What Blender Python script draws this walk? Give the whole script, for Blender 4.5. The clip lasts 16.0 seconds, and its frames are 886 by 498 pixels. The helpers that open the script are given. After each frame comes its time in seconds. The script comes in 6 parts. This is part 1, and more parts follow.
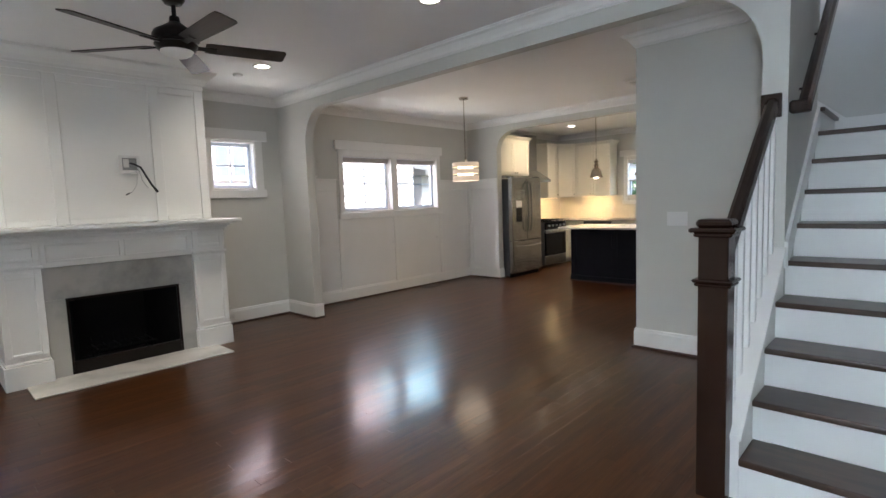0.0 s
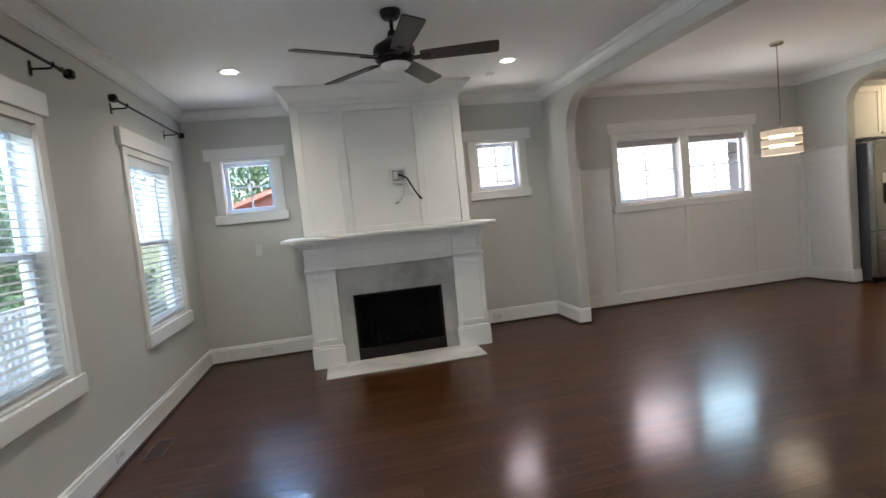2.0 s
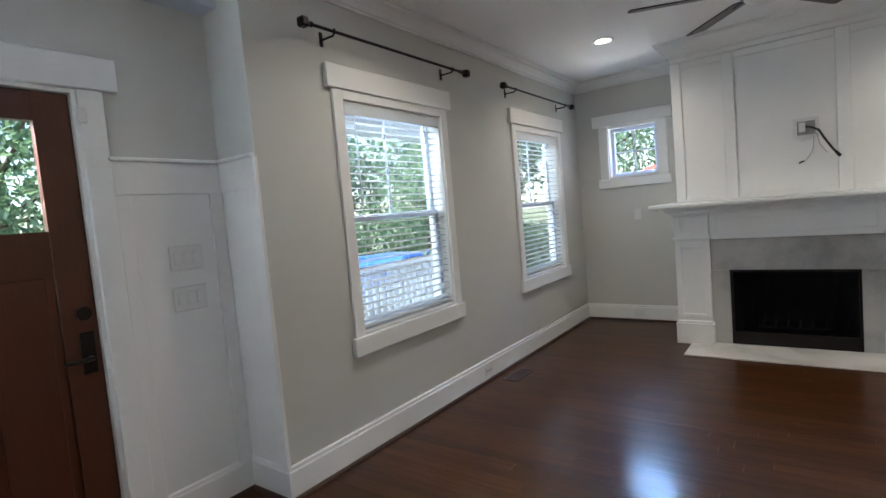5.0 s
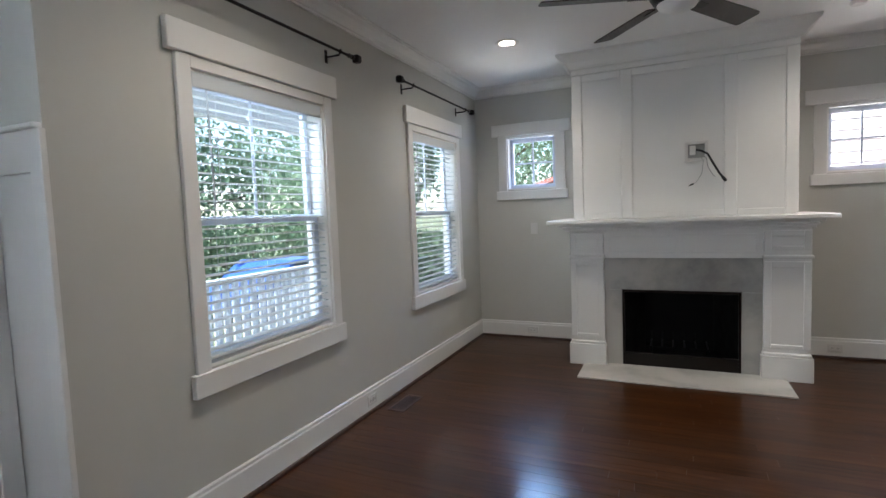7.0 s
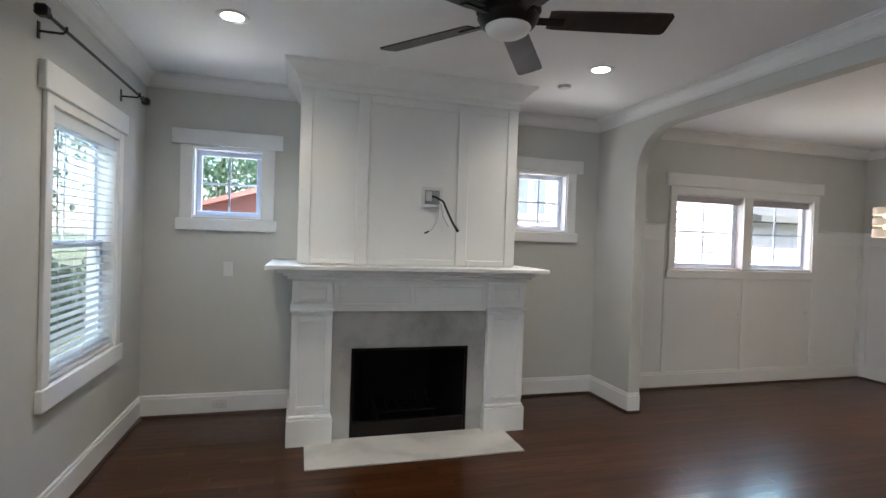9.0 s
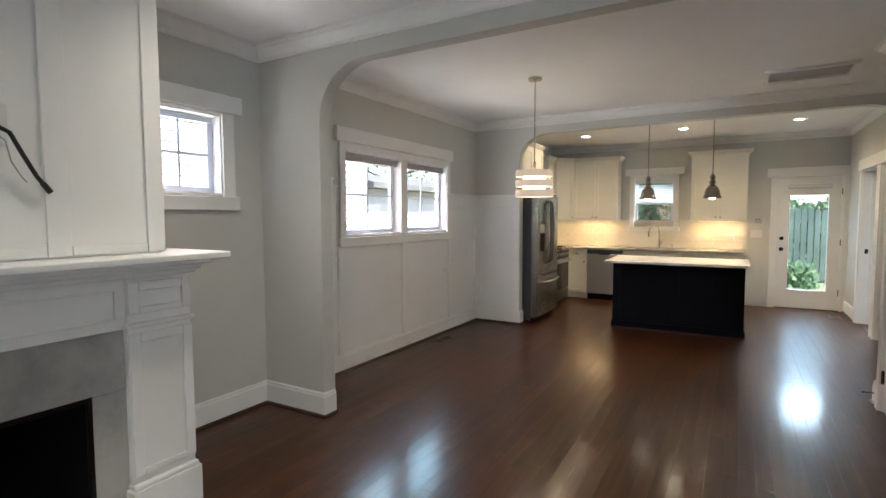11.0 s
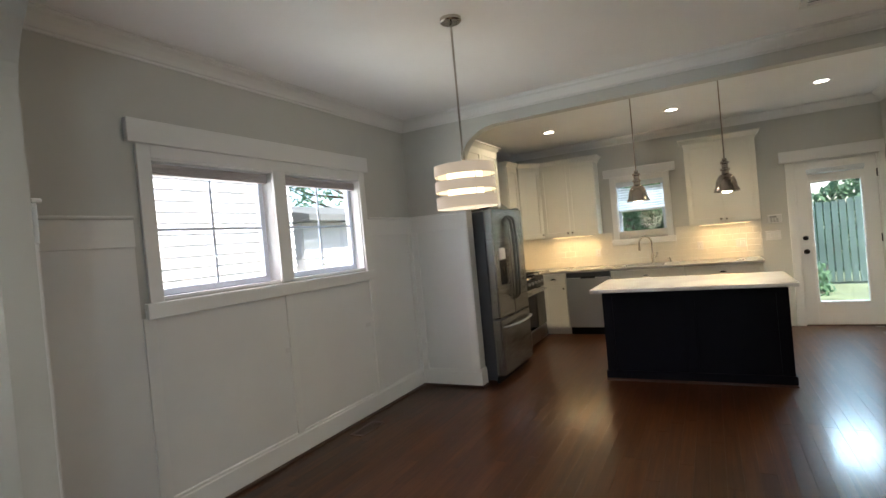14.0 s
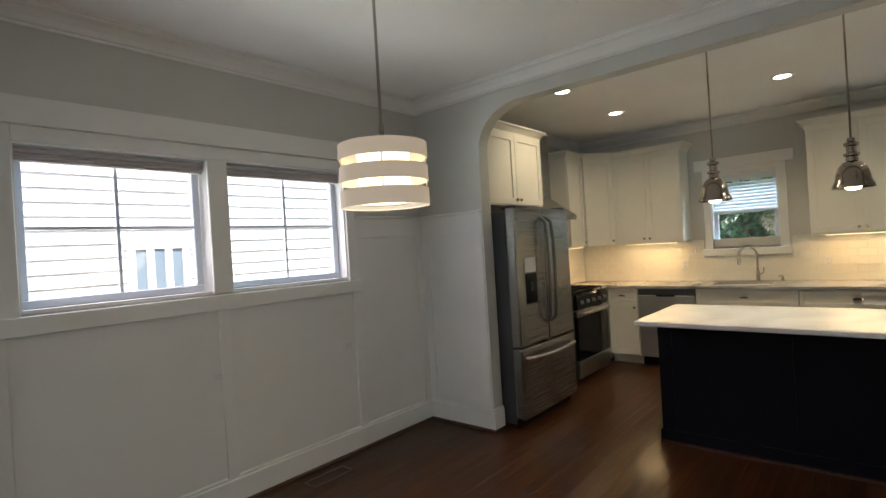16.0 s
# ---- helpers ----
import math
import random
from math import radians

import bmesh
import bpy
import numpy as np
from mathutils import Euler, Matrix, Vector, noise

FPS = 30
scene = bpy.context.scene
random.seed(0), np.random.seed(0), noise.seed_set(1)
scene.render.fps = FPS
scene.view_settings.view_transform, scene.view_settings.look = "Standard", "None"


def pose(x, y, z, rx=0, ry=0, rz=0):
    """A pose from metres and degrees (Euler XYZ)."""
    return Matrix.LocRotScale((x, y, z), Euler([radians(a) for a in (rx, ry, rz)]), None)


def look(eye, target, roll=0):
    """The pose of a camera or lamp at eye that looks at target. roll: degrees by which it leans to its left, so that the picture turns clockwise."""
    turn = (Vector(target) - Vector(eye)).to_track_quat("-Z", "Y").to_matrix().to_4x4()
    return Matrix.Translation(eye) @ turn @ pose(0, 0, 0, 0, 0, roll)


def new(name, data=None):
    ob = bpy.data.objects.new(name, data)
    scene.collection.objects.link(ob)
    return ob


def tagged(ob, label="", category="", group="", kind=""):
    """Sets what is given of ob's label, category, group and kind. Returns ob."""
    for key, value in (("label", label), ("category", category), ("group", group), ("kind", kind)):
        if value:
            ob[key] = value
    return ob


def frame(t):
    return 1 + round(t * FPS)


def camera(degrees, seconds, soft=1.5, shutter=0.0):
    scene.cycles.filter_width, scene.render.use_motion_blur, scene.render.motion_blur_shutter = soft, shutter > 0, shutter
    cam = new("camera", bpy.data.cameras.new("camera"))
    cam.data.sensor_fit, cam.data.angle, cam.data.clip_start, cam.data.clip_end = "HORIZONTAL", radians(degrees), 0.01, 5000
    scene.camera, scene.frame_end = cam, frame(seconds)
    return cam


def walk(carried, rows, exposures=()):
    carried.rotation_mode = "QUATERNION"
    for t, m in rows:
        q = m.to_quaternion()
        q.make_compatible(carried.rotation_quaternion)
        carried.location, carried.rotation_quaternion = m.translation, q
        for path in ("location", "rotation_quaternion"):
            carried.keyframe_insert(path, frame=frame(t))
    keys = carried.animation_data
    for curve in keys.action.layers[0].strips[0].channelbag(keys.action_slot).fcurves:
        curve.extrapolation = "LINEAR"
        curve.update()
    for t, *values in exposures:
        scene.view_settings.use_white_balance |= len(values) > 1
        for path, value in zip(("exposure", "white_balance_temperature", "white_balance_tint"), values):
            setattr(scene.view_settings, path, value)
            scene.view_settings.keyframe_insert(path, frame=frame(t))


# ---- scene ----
cam = camera(82.5, 16.0)
PATH = [
    (0, (0.185, 0.081, 1.379), (-1.187, 1.524, 1.193), -2.1),
    (0.5, (0.188, 0.251, 1.367), (-1.19, 1.69, 1.188), -2.6),
    (1, (0.165, 0.493, 1.387), (-1.335, 1.803, 1.207), -2.9),
    (1.5, (0.049, 0.637, 1.395), (-1.72, 1.55, 1.205), -4.2),
    (2, (0.034, 0.896, 1.407), (-1.924, 1.28, 1.265), -5.8),
    (2.5, (0.059, 1.111, 1.387), (-1.909, 0.792, 1.225), -6.1),
    (3, (-0.006, 1.326, 1.373), (-1.897, 0.71, 1.172), -5.5),
    (3.5, (-0.033, 1.571, 1.366), (-1.804, 0.658, 1.194), -4.8),
    (4, (-0.004, 1.719, 1.386), (-1.616, 0.543, 1.243), -4.4),
    (4.2, (0.002, 1.68, 1.373), (-1.609, 0.501, 1.244), -5.1),
    (6.3, (-0.142, 1.45, 1.416), (-1.786, 0.323, 1.244), -3.1),
    (6.5, (-0.208, 1.45, 1.403), (-1.897, 0.394, 1.222), -3.1),
    (7, (-0.448, 1.322, 1.399), (-2.267, 0.501, 1.258), -2.2),
    (7.5, (-0.618, 1.135, 1.394), (-2.516, 0.513, 1.307), -1.1),
    (8, (-0.823, 0.926, 1.443), (-2.809, 0.709, 1.361), -0.1),
    (8.5, (-1.074, 0.75, 1.492), (-3.063, 0.952, 1.454), 1.2),
    (9, (-1.322, 0.54, 1.493), (-3.245, 1.09, 1.461), 1.9),
    (9.5, (-1.625, 0.428, 1.439), (-3.464, 1.212, 1.376), 1.3),
    (10, (-1.99, 0.424, 1.445), (-3.654, 1.53, 1.379), 1.6),
    (10.2, (-2.135, 0.464, 1.475), (-3.654, 1.762, 1.393), 1.3),
    (12.3, (-3.184, 1.395, 1.41), (-3.692, 3.324, 1.268), -1.0),
    (12.5, (-3.24, 1.531, 1.4), (-3.662, 3.481, 1.26), -0.9),
    (13, (-3.298, 1.895, 1.42), (-3.577, 3.871, 1.282), -3.3),
    (13.5, (-3.19, 2.246, 1.447), (-3.735, 4.169, 1.368), -3.7),
    (14, (-3.052, 2.615, 1.45), (-3.992, 4.38, 1.429), -5.3),
    (14.5, (-2.896, 2.946, 1.463), (-4.095, 4.547, 1.467), -5.8),
    (15, (-2.83, 3.256, 1.439), (-4.145, 4.763, 1.434), -5.6),
    (15.5, (-2.853, 3.586, 1.45), (-4.171, 5.09, 1.444), -6.0),
    (16, (-2.817, 3.899, 1.467), (-4.119, 5.417, 1.465), -3.5),
]
EXPOSURES = [(0, 2.13, 6180, 11), (1, 2.16, 6210, 11), (1.5, 2.22, 6200, 11), (2, 2.03, 6160, 10), (3, 1.97, 6090, 10), (4.2, 1.97, 6040, 10), (6.3, 1.89, 6050, 12), (7.5, 1.77, 6110, 12), (8.1, 1.7, 6150, 12), (8.6, 1.92, 6070, 10), (9.2, 1.99, 6000, 10), (10.2, 2.04, 6120, 10), (12.3, 2.1, 6200, 8), (13.2, 2.07, 6180, 8), (14.5, 1.68, 6110, 5), (16, 1.55, 6110, 5)]
walk(cam, [(t, look(eye, target, roll)) for t, eye, target, roll in PATH], EXPOSURES)

# ---- world, sun, exposure ----
world = bpy.data.worlds.new("sky")
scene.world = world
world.use_nodes = True
wn = world.node_tree.nodes
sky = wn.new("ShaderNodeTexSky")
sky.sky_type, sky.sun_disc = "NISHITA", False
SUN_EL, SUN_AZ = 50.0, 105.0
sky.sun_elevation, sky.sun_rotation = radians(SUN_EL), radians(SUN_AZ)
world.node_tree.links.new(sky.outputs[0], wn["Background"].inputs[0])
wn["Background"].inputs[1].default_value = 0.15
sun = new("sun", bpy.data.lights.new("sun", "SUN"))
sun.data.energy, sun.data.angle, sun.data.color = 5.0, radians(0.5), (1.0, 0.96, 0.9)
el, az = radians(SUN_EL), radians(SUN_AZ)
SUN_DIR = Vector((math.sin(az) * math.cos(el), math.cos(az) * math.cos(el), math.sin(el)))
sun.matrix_world = look((0, 0, 30), Vector((0, 0, 30)) - SUN_DIR)


def area_lamp(name, place, target, w, h, power, colour):
    lamp = bpy.data.lights.new(name, "AREA")
    lamp.shape, lamp.size, lamp.size_y, lamp.energy, lamp.color = "RECTANGLE", w, h, power, colour
    ob = new(name, lamp)
    ob.matrix_world = look(place, target)
    return ob


P_CAN_LIVING, P_CAN_KITCHEN, P_PENDANT, P_LED = 15.0, 12.5, 4.0, 1.15
DAY = (0.78, 0.895, 1.0)
# area lamps standing in for daylight: at the window heads, in the hall openings
for wx, pw in ((-2.58, 9), (-4.72, 6)):
    area_lamp("window_light", (wx, -1.08, 2.32), (wx, 0.9, 0.3), 0.95, 0.30, pw, DAY)
# unseen lamps beyond the west windows, tinted to colour their floor reflections
area_lamp("window_light", (-6.9, -0.15, 2.70), (-4.9, -0.1, 0.9), 1.1, 0.60, 32, (0.36, 0.60, 1.0))
area_lamp("window_light", (-6.55, 2.82, 2.85), (-4.6, 2.82, 0.6), 0.9, 0.5, 9, (1.0, 0.84, 0.86))
area_lamp("window_light", (-7.5, 4.5, 3.35), (-5.0, 4.7, 0.8), 4.4, 2.1, 84, (1.0, 0.73, 0.78))
area_lamp("window_light", (-7.5, 8.0, 3.27), (-5.0, 7.2, 0.75), 2.5, 1.9, 64, (0.55, 0.84, 1.0))
area_lamp("window_light", (-3.91, 10.75, 2.38), (-3.91, 8.8, 0.6), 0.62, 0.28, 9, DAY)
# unseen lamp out in the garden, added for the back door's streak on the floor
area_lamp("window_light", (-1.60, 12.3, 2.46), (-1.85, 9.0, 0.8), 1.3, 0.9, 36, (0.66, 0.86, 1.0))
area_lamp("window_light", (-0.62, 10.75, 2.3), (-0.5, 8.9, 0.9), 0.7, 0.3, 60, DAY)
# added lamp that lights the near side room; no source is known there
area_lamp("window_light", (1.95, 7.85, 2.35), (0.0, 7.9, 0.6), 0.6, 0.3, 90, DAY)
area_lamp("window_light", (-0.43, -1.4, 2.22), (-0.6, 0.9, 0.4), 0.6, 0.25, 44, DAY)
# lamp added in the invented opening by the front door, lighting the stairs
area_lamp("window_light", (0.45, -1.08, 1.5), (-0.7, 1.4, 1.2), 0.36, 1.1, 14, DAY)
# lamps added to lift the ceilings, for daylight bounced off ground and porch deck
BOUNCE = (1.0, 0.97, 0.90)
for wx in (-2.58, -4.72):
    area_lamp("bounce_fill", (wx, -1.75, 0.02), (wx, 1.0, 2.5), 1.2, 0.6, 4, BOUNCE)
for wy, ww, wz, pw in ((-0.03, 1.4, 0.3, 20), (2.82, 1.4, 0.3, 20), (5.34, 3.0, -0.1, 17)):
    area_lamp("bounce_fill", (-7.7, wy, wz), (-4.6, wy, 2.74), ww, 1.0, pw, BOUNCE)
pend = new("drum_lamp", bpy.data.lights.new("drum_lamp", "POINT"))
pend.data.energy, pend.data.color, pend.data.shadow_soft_size = 2.6, (1.0, 0.80, 0.60), 0.24
pend.location = (-4.285, 5.28, 2.74 - 1.14)

# ---- materials ----
def node_mat(name):
    m = bpy.data.materials.new(name)
    m.use_nodes = True
    return m, m.node_tree.nodes, m.node_tree.links, m.node_tree.nodes["Principled BSDF"]


def coords(n, l, scale=(1, 1, 1)):
    tc, mp = n.new("ShaderNodeTexCoord"), n.new("ShaderNodeMapping")
    mp.inputs["Scale"].default_value = scale
    l.new(tc.outputs["Object"], mp.inputs[0])
    return mp.outputs[0]


def noise_tex(n, l, vec, scale, detail=4.0, rough=0.55):
    t = n.new("ShaderNodeTexNoise")
    t.inputs["Scale"].default_value, t.inputs["Detail"].default_value, t.inputs["Roughness"].default_value = scale, detail, rough
    l.new(vec, t.inputs["Vector"])
    return t.outputs["Fac"]


def ramp(n, l, fac, stops):
    r = n.new("ShaderNodeValToRGB")
    e = r.color_ramp.elements
    while len(e) < len(stops):
        e.new(0.5)
    for k, (p, c) in zip(e, stops):
        k.position, k.color = p, (*c, 1) if len(c) == 3 else c
    l.new(fac, r.inputs[0])
    return r.outputs[0]


def bump(n, l, bsdf, fac, strength, distance):
    b = n.new("ShaderNodeBump")
    b.inputs["Strength"].default_value, b.inputs["Distance"].default_value = strength, distance
    l.new(fac, b.inputs["Height"])
    l.new(b.outputs[0], bsdf.inputs["Normal"])


def tint(c, k):
    return tuple(min(1.0, v * k) for v in c)


def paint(name, colour, rough=0.5, vary=0.05, relief=0.15, grain=260.0, metal=0.0):
    """Paint, plastic or metal: a broad mottling, a fine grain in gloss and relief."""
    m, n, l, b = node_mat(name)
    v = coords(n, l)
    big, small = noise_tex(n, l, v, 1.7, 5), noise_tex(n, l, v, grain, 3)
    l.new(ramp(n, l, big, [(0.3, tint(colour, 1 - vary)), (0.7, tint(colour, 1 + vary))]), b.inputs["Base Color"])
    l.new(ramp(n, l, noise_tex(n, l, v, 9, 5), [(0.3, (rough * 0.88,) * 3), (0.7, (min(1, rough * 1.12),) * 3)]), b.inputs["Roughness"])
    b.inputs["Metallic"].default_value = metal
    if relief:
        bump(n, l, b, small, relief, 0.0006)
    return m


def wood(name, dark, light, rough, scale=(14, 0.9, 14), per=None, relief=0.2, spread=0.35, coat=0.0, rvar=0.18, bands=0.35):
    """Stained wood with grain along the local y axis; per: 'object' or 'island' shifts the tone piece by piece."""
    m, n, l, b = node_mat(name)
    tc, mp = n.new("ShaderNodeTexCoord"), n.new("ShaderNodeMapping")
    mp.inputs["Scale"].default_value = scale
    pos = n.new("ShaderNodeNewGeometry")
    rnd = None
    if per == "object":
        rnd = n.new("ShaderNodeObjectInfo").outputs["Random"]
    elif per == "island":
        rnd = pos.outputs["Random Per Island"]
    if per:
        add = n.new("ShaderNodeVectorMath")
        add.operation = "MULTIPLY_ADD"
        cmb = n.new("ShaderNodeCombineXYZ")
        for k in range(3):
            l.new(rnd, cmb.inputs[k])
        l.new(cmb.outputs[0], add.inputs[0])
        add.inputs[1].default_value = (37.0, 91.0, 13.0)
        l.new(pos.outputs["Position"], add.inputs[2])
        l.new(add.outputs[0], mp.inputs[0])
    else:
        l.new(tc.outputs["Object"], mp.inputs[0])
    v = mp.outputs[0]
    grain = noise_tex(n, l, v, 5.0, 8, 0.65)
    wave = n.new("ShaderNodeTexWave")
    wave.bands_direction = "X"
    wave.inputs["Scale"].default_value, wave.inputs["Distortion"].default_value, wave.inputs["Detail"].default_value = 0.6, 9.0, 3.0
    l.new(v, wave.inputs[0])
    mix = n.new("ShaderNodeMix")
    mix.inputs[0].default_value = bands
    l.new(grain, mix.inputs[2])
    l.new(wave.outputs["Fac"], mix.inputs[3])
    col = ramp(n, l, mix.outputs[0], [(0.25, dark), (0.75, light)])
    if per:
        hsv = n.new("ShaderNodeHueSaturation")
        mr = n.new("ShaderNodeMapRange")
        mr.inputs["To Min"].default_value, mr.inputs["To Max"].default_value = 1 - spread, 1 + spread
        l.new(rnd, mr.inputs[0])
        l.new(mr.outputs[0], hsv.inputs["Value"])
        l.new(col, hsv.inputs["Color"])
        col = hsv.outputs[0]
    l.new(col, b.inputs["Base Color"])
    l.new(ramp(n, l, grain, [(0.3, (rough * (1 - rvar),) * 3), (0.7, (rough * (1 + rvar),) * 3)]), b.inputs["Roughness"])
    if coat:
        b.inputs["Coat Weight"].default_value, b.inputs["Coat Roughness"].default_value = coat, 0.15
    if relief:
        bump(n, l, b, grain, relief, 0.0005)
    return m


def floor_oak(name, per):
    """Stained oak strips under satin varnish: streaked grain, tone strip by strip, a faintly wavy film."""
    m, n, l, b = node_mat(name)
    geo = n.new("ShaderNodeNewGeometry")
    rnd = n.new("ShaderNodeObjectInfo").outputs["Random"] if per == "object" else geo.outputs["Random Per Island"]
    cmb, add = n.new("ShaderNodeCombineXYZ"), n.new("ShaderNodeVectorMath")
    for k in range(3):
        l.new(rnd, cmb.inputs[k])
    add.operation = "MULTIPLY_ADD"
    add.inputs[1].default_value = (37.0, 91.0, 13.0)
    l.new(cmb.outputs[0], add.inputs[0])
    l.new(geo.outputs["Position"], add.inputs[2])

    def stretched(vec, scale):
        mp = n.new("ShaderNodeMapping")
        mp.inputs["Scale"].default_value = scale
        l.new(vec, mp.inputs[0])
        return mp.outputs[0]
    fine = noise_tex(n, l, stretched(add.outputs[0], (150, 5, 1)), 1.0, 5, 0.65)
    broad = noise_tex(n, l, stretched(add.outputs[0], (34, 1.6, 1)), 1.0, 6, 0.6)
    mix = n.new("ShaderNodeMix")
    mix.inputs[0].default_value = 0.42
    l.new(broad, mix.inputs[2])
    l.new(fine, mix.inputs[3])
    col = ramp(n, l, mix.outputs[0], [(0.30, (0.027, 0.0090, 0.0029)), (0.50, (0.051, 0.0180, 0.0057)), (0.70, (0.081, 0.0305, 0.0098))])
    hsv, mr = n.new("ShaderNodeHueSaturation"), n.new("ShaderNodeMapRange")
    mr.inputs["To Min"].default_value, mr.inputs["To Max"].default_value = 0.78, 1.22
    l.new(rnd, mr.inputs[0])
    l.new(mr.outputs[0], hsv.inputs["Value"])
    l.new(col, hsv.inputs["Color"])
    l.new(hsv.outputs[0], b.inputs["Base Color"])
    b.inputs["Roughness"].default_value = 0.36
    b.inputs["Specular IOR Level"].default_value = 0.07
    b.inputs["Coat Weight"].default_value = 0.45
    l.new(ramp(n, l, broad, [(0.3, (0.135,) * 3), (0.7, (0.175,) * 3)]), b.inputs["Coat Roughness"])
    wave = noise_tex(n, l, stretched(geo.outputs["Position"], (15, 5, 1)), 1.0, 2, 0.5)
    bp = n.new("ShaderNodeBump")
    bp.inputs["Strength"].default_value, bp.inputs["Distance"].default_value = 0.5, 0.0021
    l.new(wave, bp.inputs["Height"])
    l.new(bp.outputs[0], b.inputs["Normal"])
    l.new(bp.outputs[0], b.inputs["Coat Normal"])
    return m


def marble(name, base, vein, rough):
    m, n, l, b = node_mat(name)
    v = coords(n, l)
    cloud = noise_tex(n, l, v, 2.4, 9, 0.62)
    w = n.new("ShaderNodeTexWave")
    w.inputs["Scale"].default_value, w.inputs["Distortion"].default_value, w.inputs["Detail"].default_value = 0.8, 11, 5
    l.new(v, w.inputs[0])
    mix = n.new("ShaderNodeMix")
    mix.inputs[0].default_value = 0.22
    l.new(cloud, mix.inputs[2])
    l.new(w.outputs["Fac"], mix.inputs[3])
    l.new(ramp(n, l, mix.outputs[0], [(0.28, vein), (0.5, tint(base, 0.92)), (0.72, base)]), b.inputs["Base Color"])
    b.inputs["Roughness"].default_value = rough
    bump(n, l, b, cloud, 0.1, 0.0005)
    return m


def brushed(name, colour, rough, along=(2, 2, 160), metal=1.0):
    """Brushed steel, the brush lines across the stretched axis."""
    m, n, l, b = node_mat(name)
    v = coords(n, l, along)
    g = noise_tex(n, l, v, 3, 4)
    l.new(ramp(n, l, g, [(0.3, tint(colour, 0.97)), (0.7, tint(colour, 1.02))]), b.inputs["Base Color"])
    l.new(ramp(n, l, g, [(0.3, (rough * 0.93,) * 3), (0.7, (rough * 1.08,) * 3)]), b.inputs["Roughness"])
    b.inputs["Metallic"].default_value = metal
    return m


def glow(name, colour, strength, base=(0.8, 0.78, 0.74)):
    m, n, l, b = node_mat(name)
    b.inputs["Base Color"].default_value = (*base, 1)
    b.inputs["Emission Color"].default_value = (*colour, 1)
    b.inputs["Emission Strength"].default_value = strength
    b.inputs["Roughness"].default_value = 0.5
    return m


def glass(name):
    m, n, l, b = node_mat(name)
    b.inputs["Transmission Weight"].default_value = 1.0
    b.inputs["Roughness"].default_value = 0.0
    b.inputs["IOR"].default_value = 1.45
    b.inputs["Base Color"].default_value = (0.97, 0.99, 0.98, 1)
    return m


WALL = paint("wall_paint", (0.575, 0.57, 0.53), 0.55, 0.025, 0.22, 330)
WHITE = paint("trim_white", (0.80, 0.795, 0.77), 0.34, 0.02, 0.06, 180)
PANEL = paint("wainscot_white", (0.78, 0.775, 0.755), 0.38, 0.025, 0.08, 160)
CEIL = paint("ceiling_white", (0.88, 0.88, 0.87), 0.75, 0.02, 0.2, 300)
FLOOR_A = floor_oak("floor_oak", "object")
FLOOR_B = floor_oak("floor_oak_far", "island")
SHOE = wood("shoe_oak", (0.025, 0.010, 0.006), (0.06, 0.022, 0.012), 0.35, (14, 0.8, 14), None)
TREAD = wood("tread_oak", (0.032, 0.016, 0.009), (0.066, 0.034, 0.020), 0.30, (1.2, 26, 26), None, 0.0, rvar=0.03)
RAIL = wood("rail_wood", (0.020, 0.0086, 0.0050), (0.026, 0.0110, 0.0062), 0.24, (16, 16, 1.2), None, 0.0, rvar=0.02, bands=0.05)
DOORWOOD = wood("front_door_wood", (0.064, 0.0180, 0.0085), (0.092, 0.0280, 0.0135), 0.30, (30, 30, 0.9), None, 0.0, rvar=0.05, bands=0.08)
MARBLE = marble("grey_marble", (0.50, 0.49, 0.46), (0.27, 0.27, 0.26), 0.3)
HEARTH = marble("hearth_marble", (0.66, 0.64, 0.60), (0.46, 0.45, 0.42), 0.22)
QUARTZ = marble("white_quartz", (0.80, 0.79, 0.76), (0.66, 0.65, 0.62), 0.16)
STONE = marble("grey_granite", (0.46, 0.44, 0.40), (0.25, 0.24, 0.22), 0.2)
VENT_BACK = paint("vent_shadow", (0.20, 0.195, 0.19), 0.8, 0.1, 0)
BLACK = paint("firebox_black", (0.008, 0.008, 0.0085), 0.5, 0.2, 0.3, 90)
BRONZE = paint("oil_rubbed_bronze", (0.014, 0.011, 0.010), 0.32, 0.15, 0.05, 80, 0.6)
NAVY = paint("island_navy", (0.0032, 0.0036, 0.0072), 0.55, 0.1, 0.06, 150)
CAB = paint("cabinet_white", (0.78, 0.75, 0.66), 0.36, 0.02, 0.05, 150)
STEEL = brushed("stainless_steel", (0.42, 0.41, 0.385), 0.28, (0.8, 0.8, 300))
STEEL_SIDE = paint("fridge_side_grey", (0.075, 0.080, 0.088), 0.42, 0.06, 0.15, 400, 0.3)
STEEL_FRIDGE = brushed("fridge_steel", (0.30, 0.295, 0.28), 0.27, (0.8, 0.8, 300))
STEEL_SOFT = brushed("dishwasher_steel", (0.62, 0.60, 0.56), 0.40, (0.8, 0.8, 300))
# steel of the fridge handles, its dark reflections put into the colour
STEEL_DARK = brushed("handle_steel_darkened", (0.15, 0.15, 0.145), 0.3, (0.8, 0.8, 200))
CHROME = brushed("polished_nickel", (0.44, 0.39, 0.34), 0.06, (3, 3, 3))
NICKEL = brushed("brushed_nickel", (0.48, 0.45, 0.40), 0.25, (3, 3, 60))
BLACKGLASS = paint("black_glass", (0.008, 0.008, 0.009), 0.08, 0.05, 0)
TILE = paint("tile_white", (0.76, 0.73, 0.65), 0.14, 0.03, 0.03, 30)
GROUT = paint("grout", (0.62, 0.60, 0.56), 0.85, 0.05, 0.3, 300)
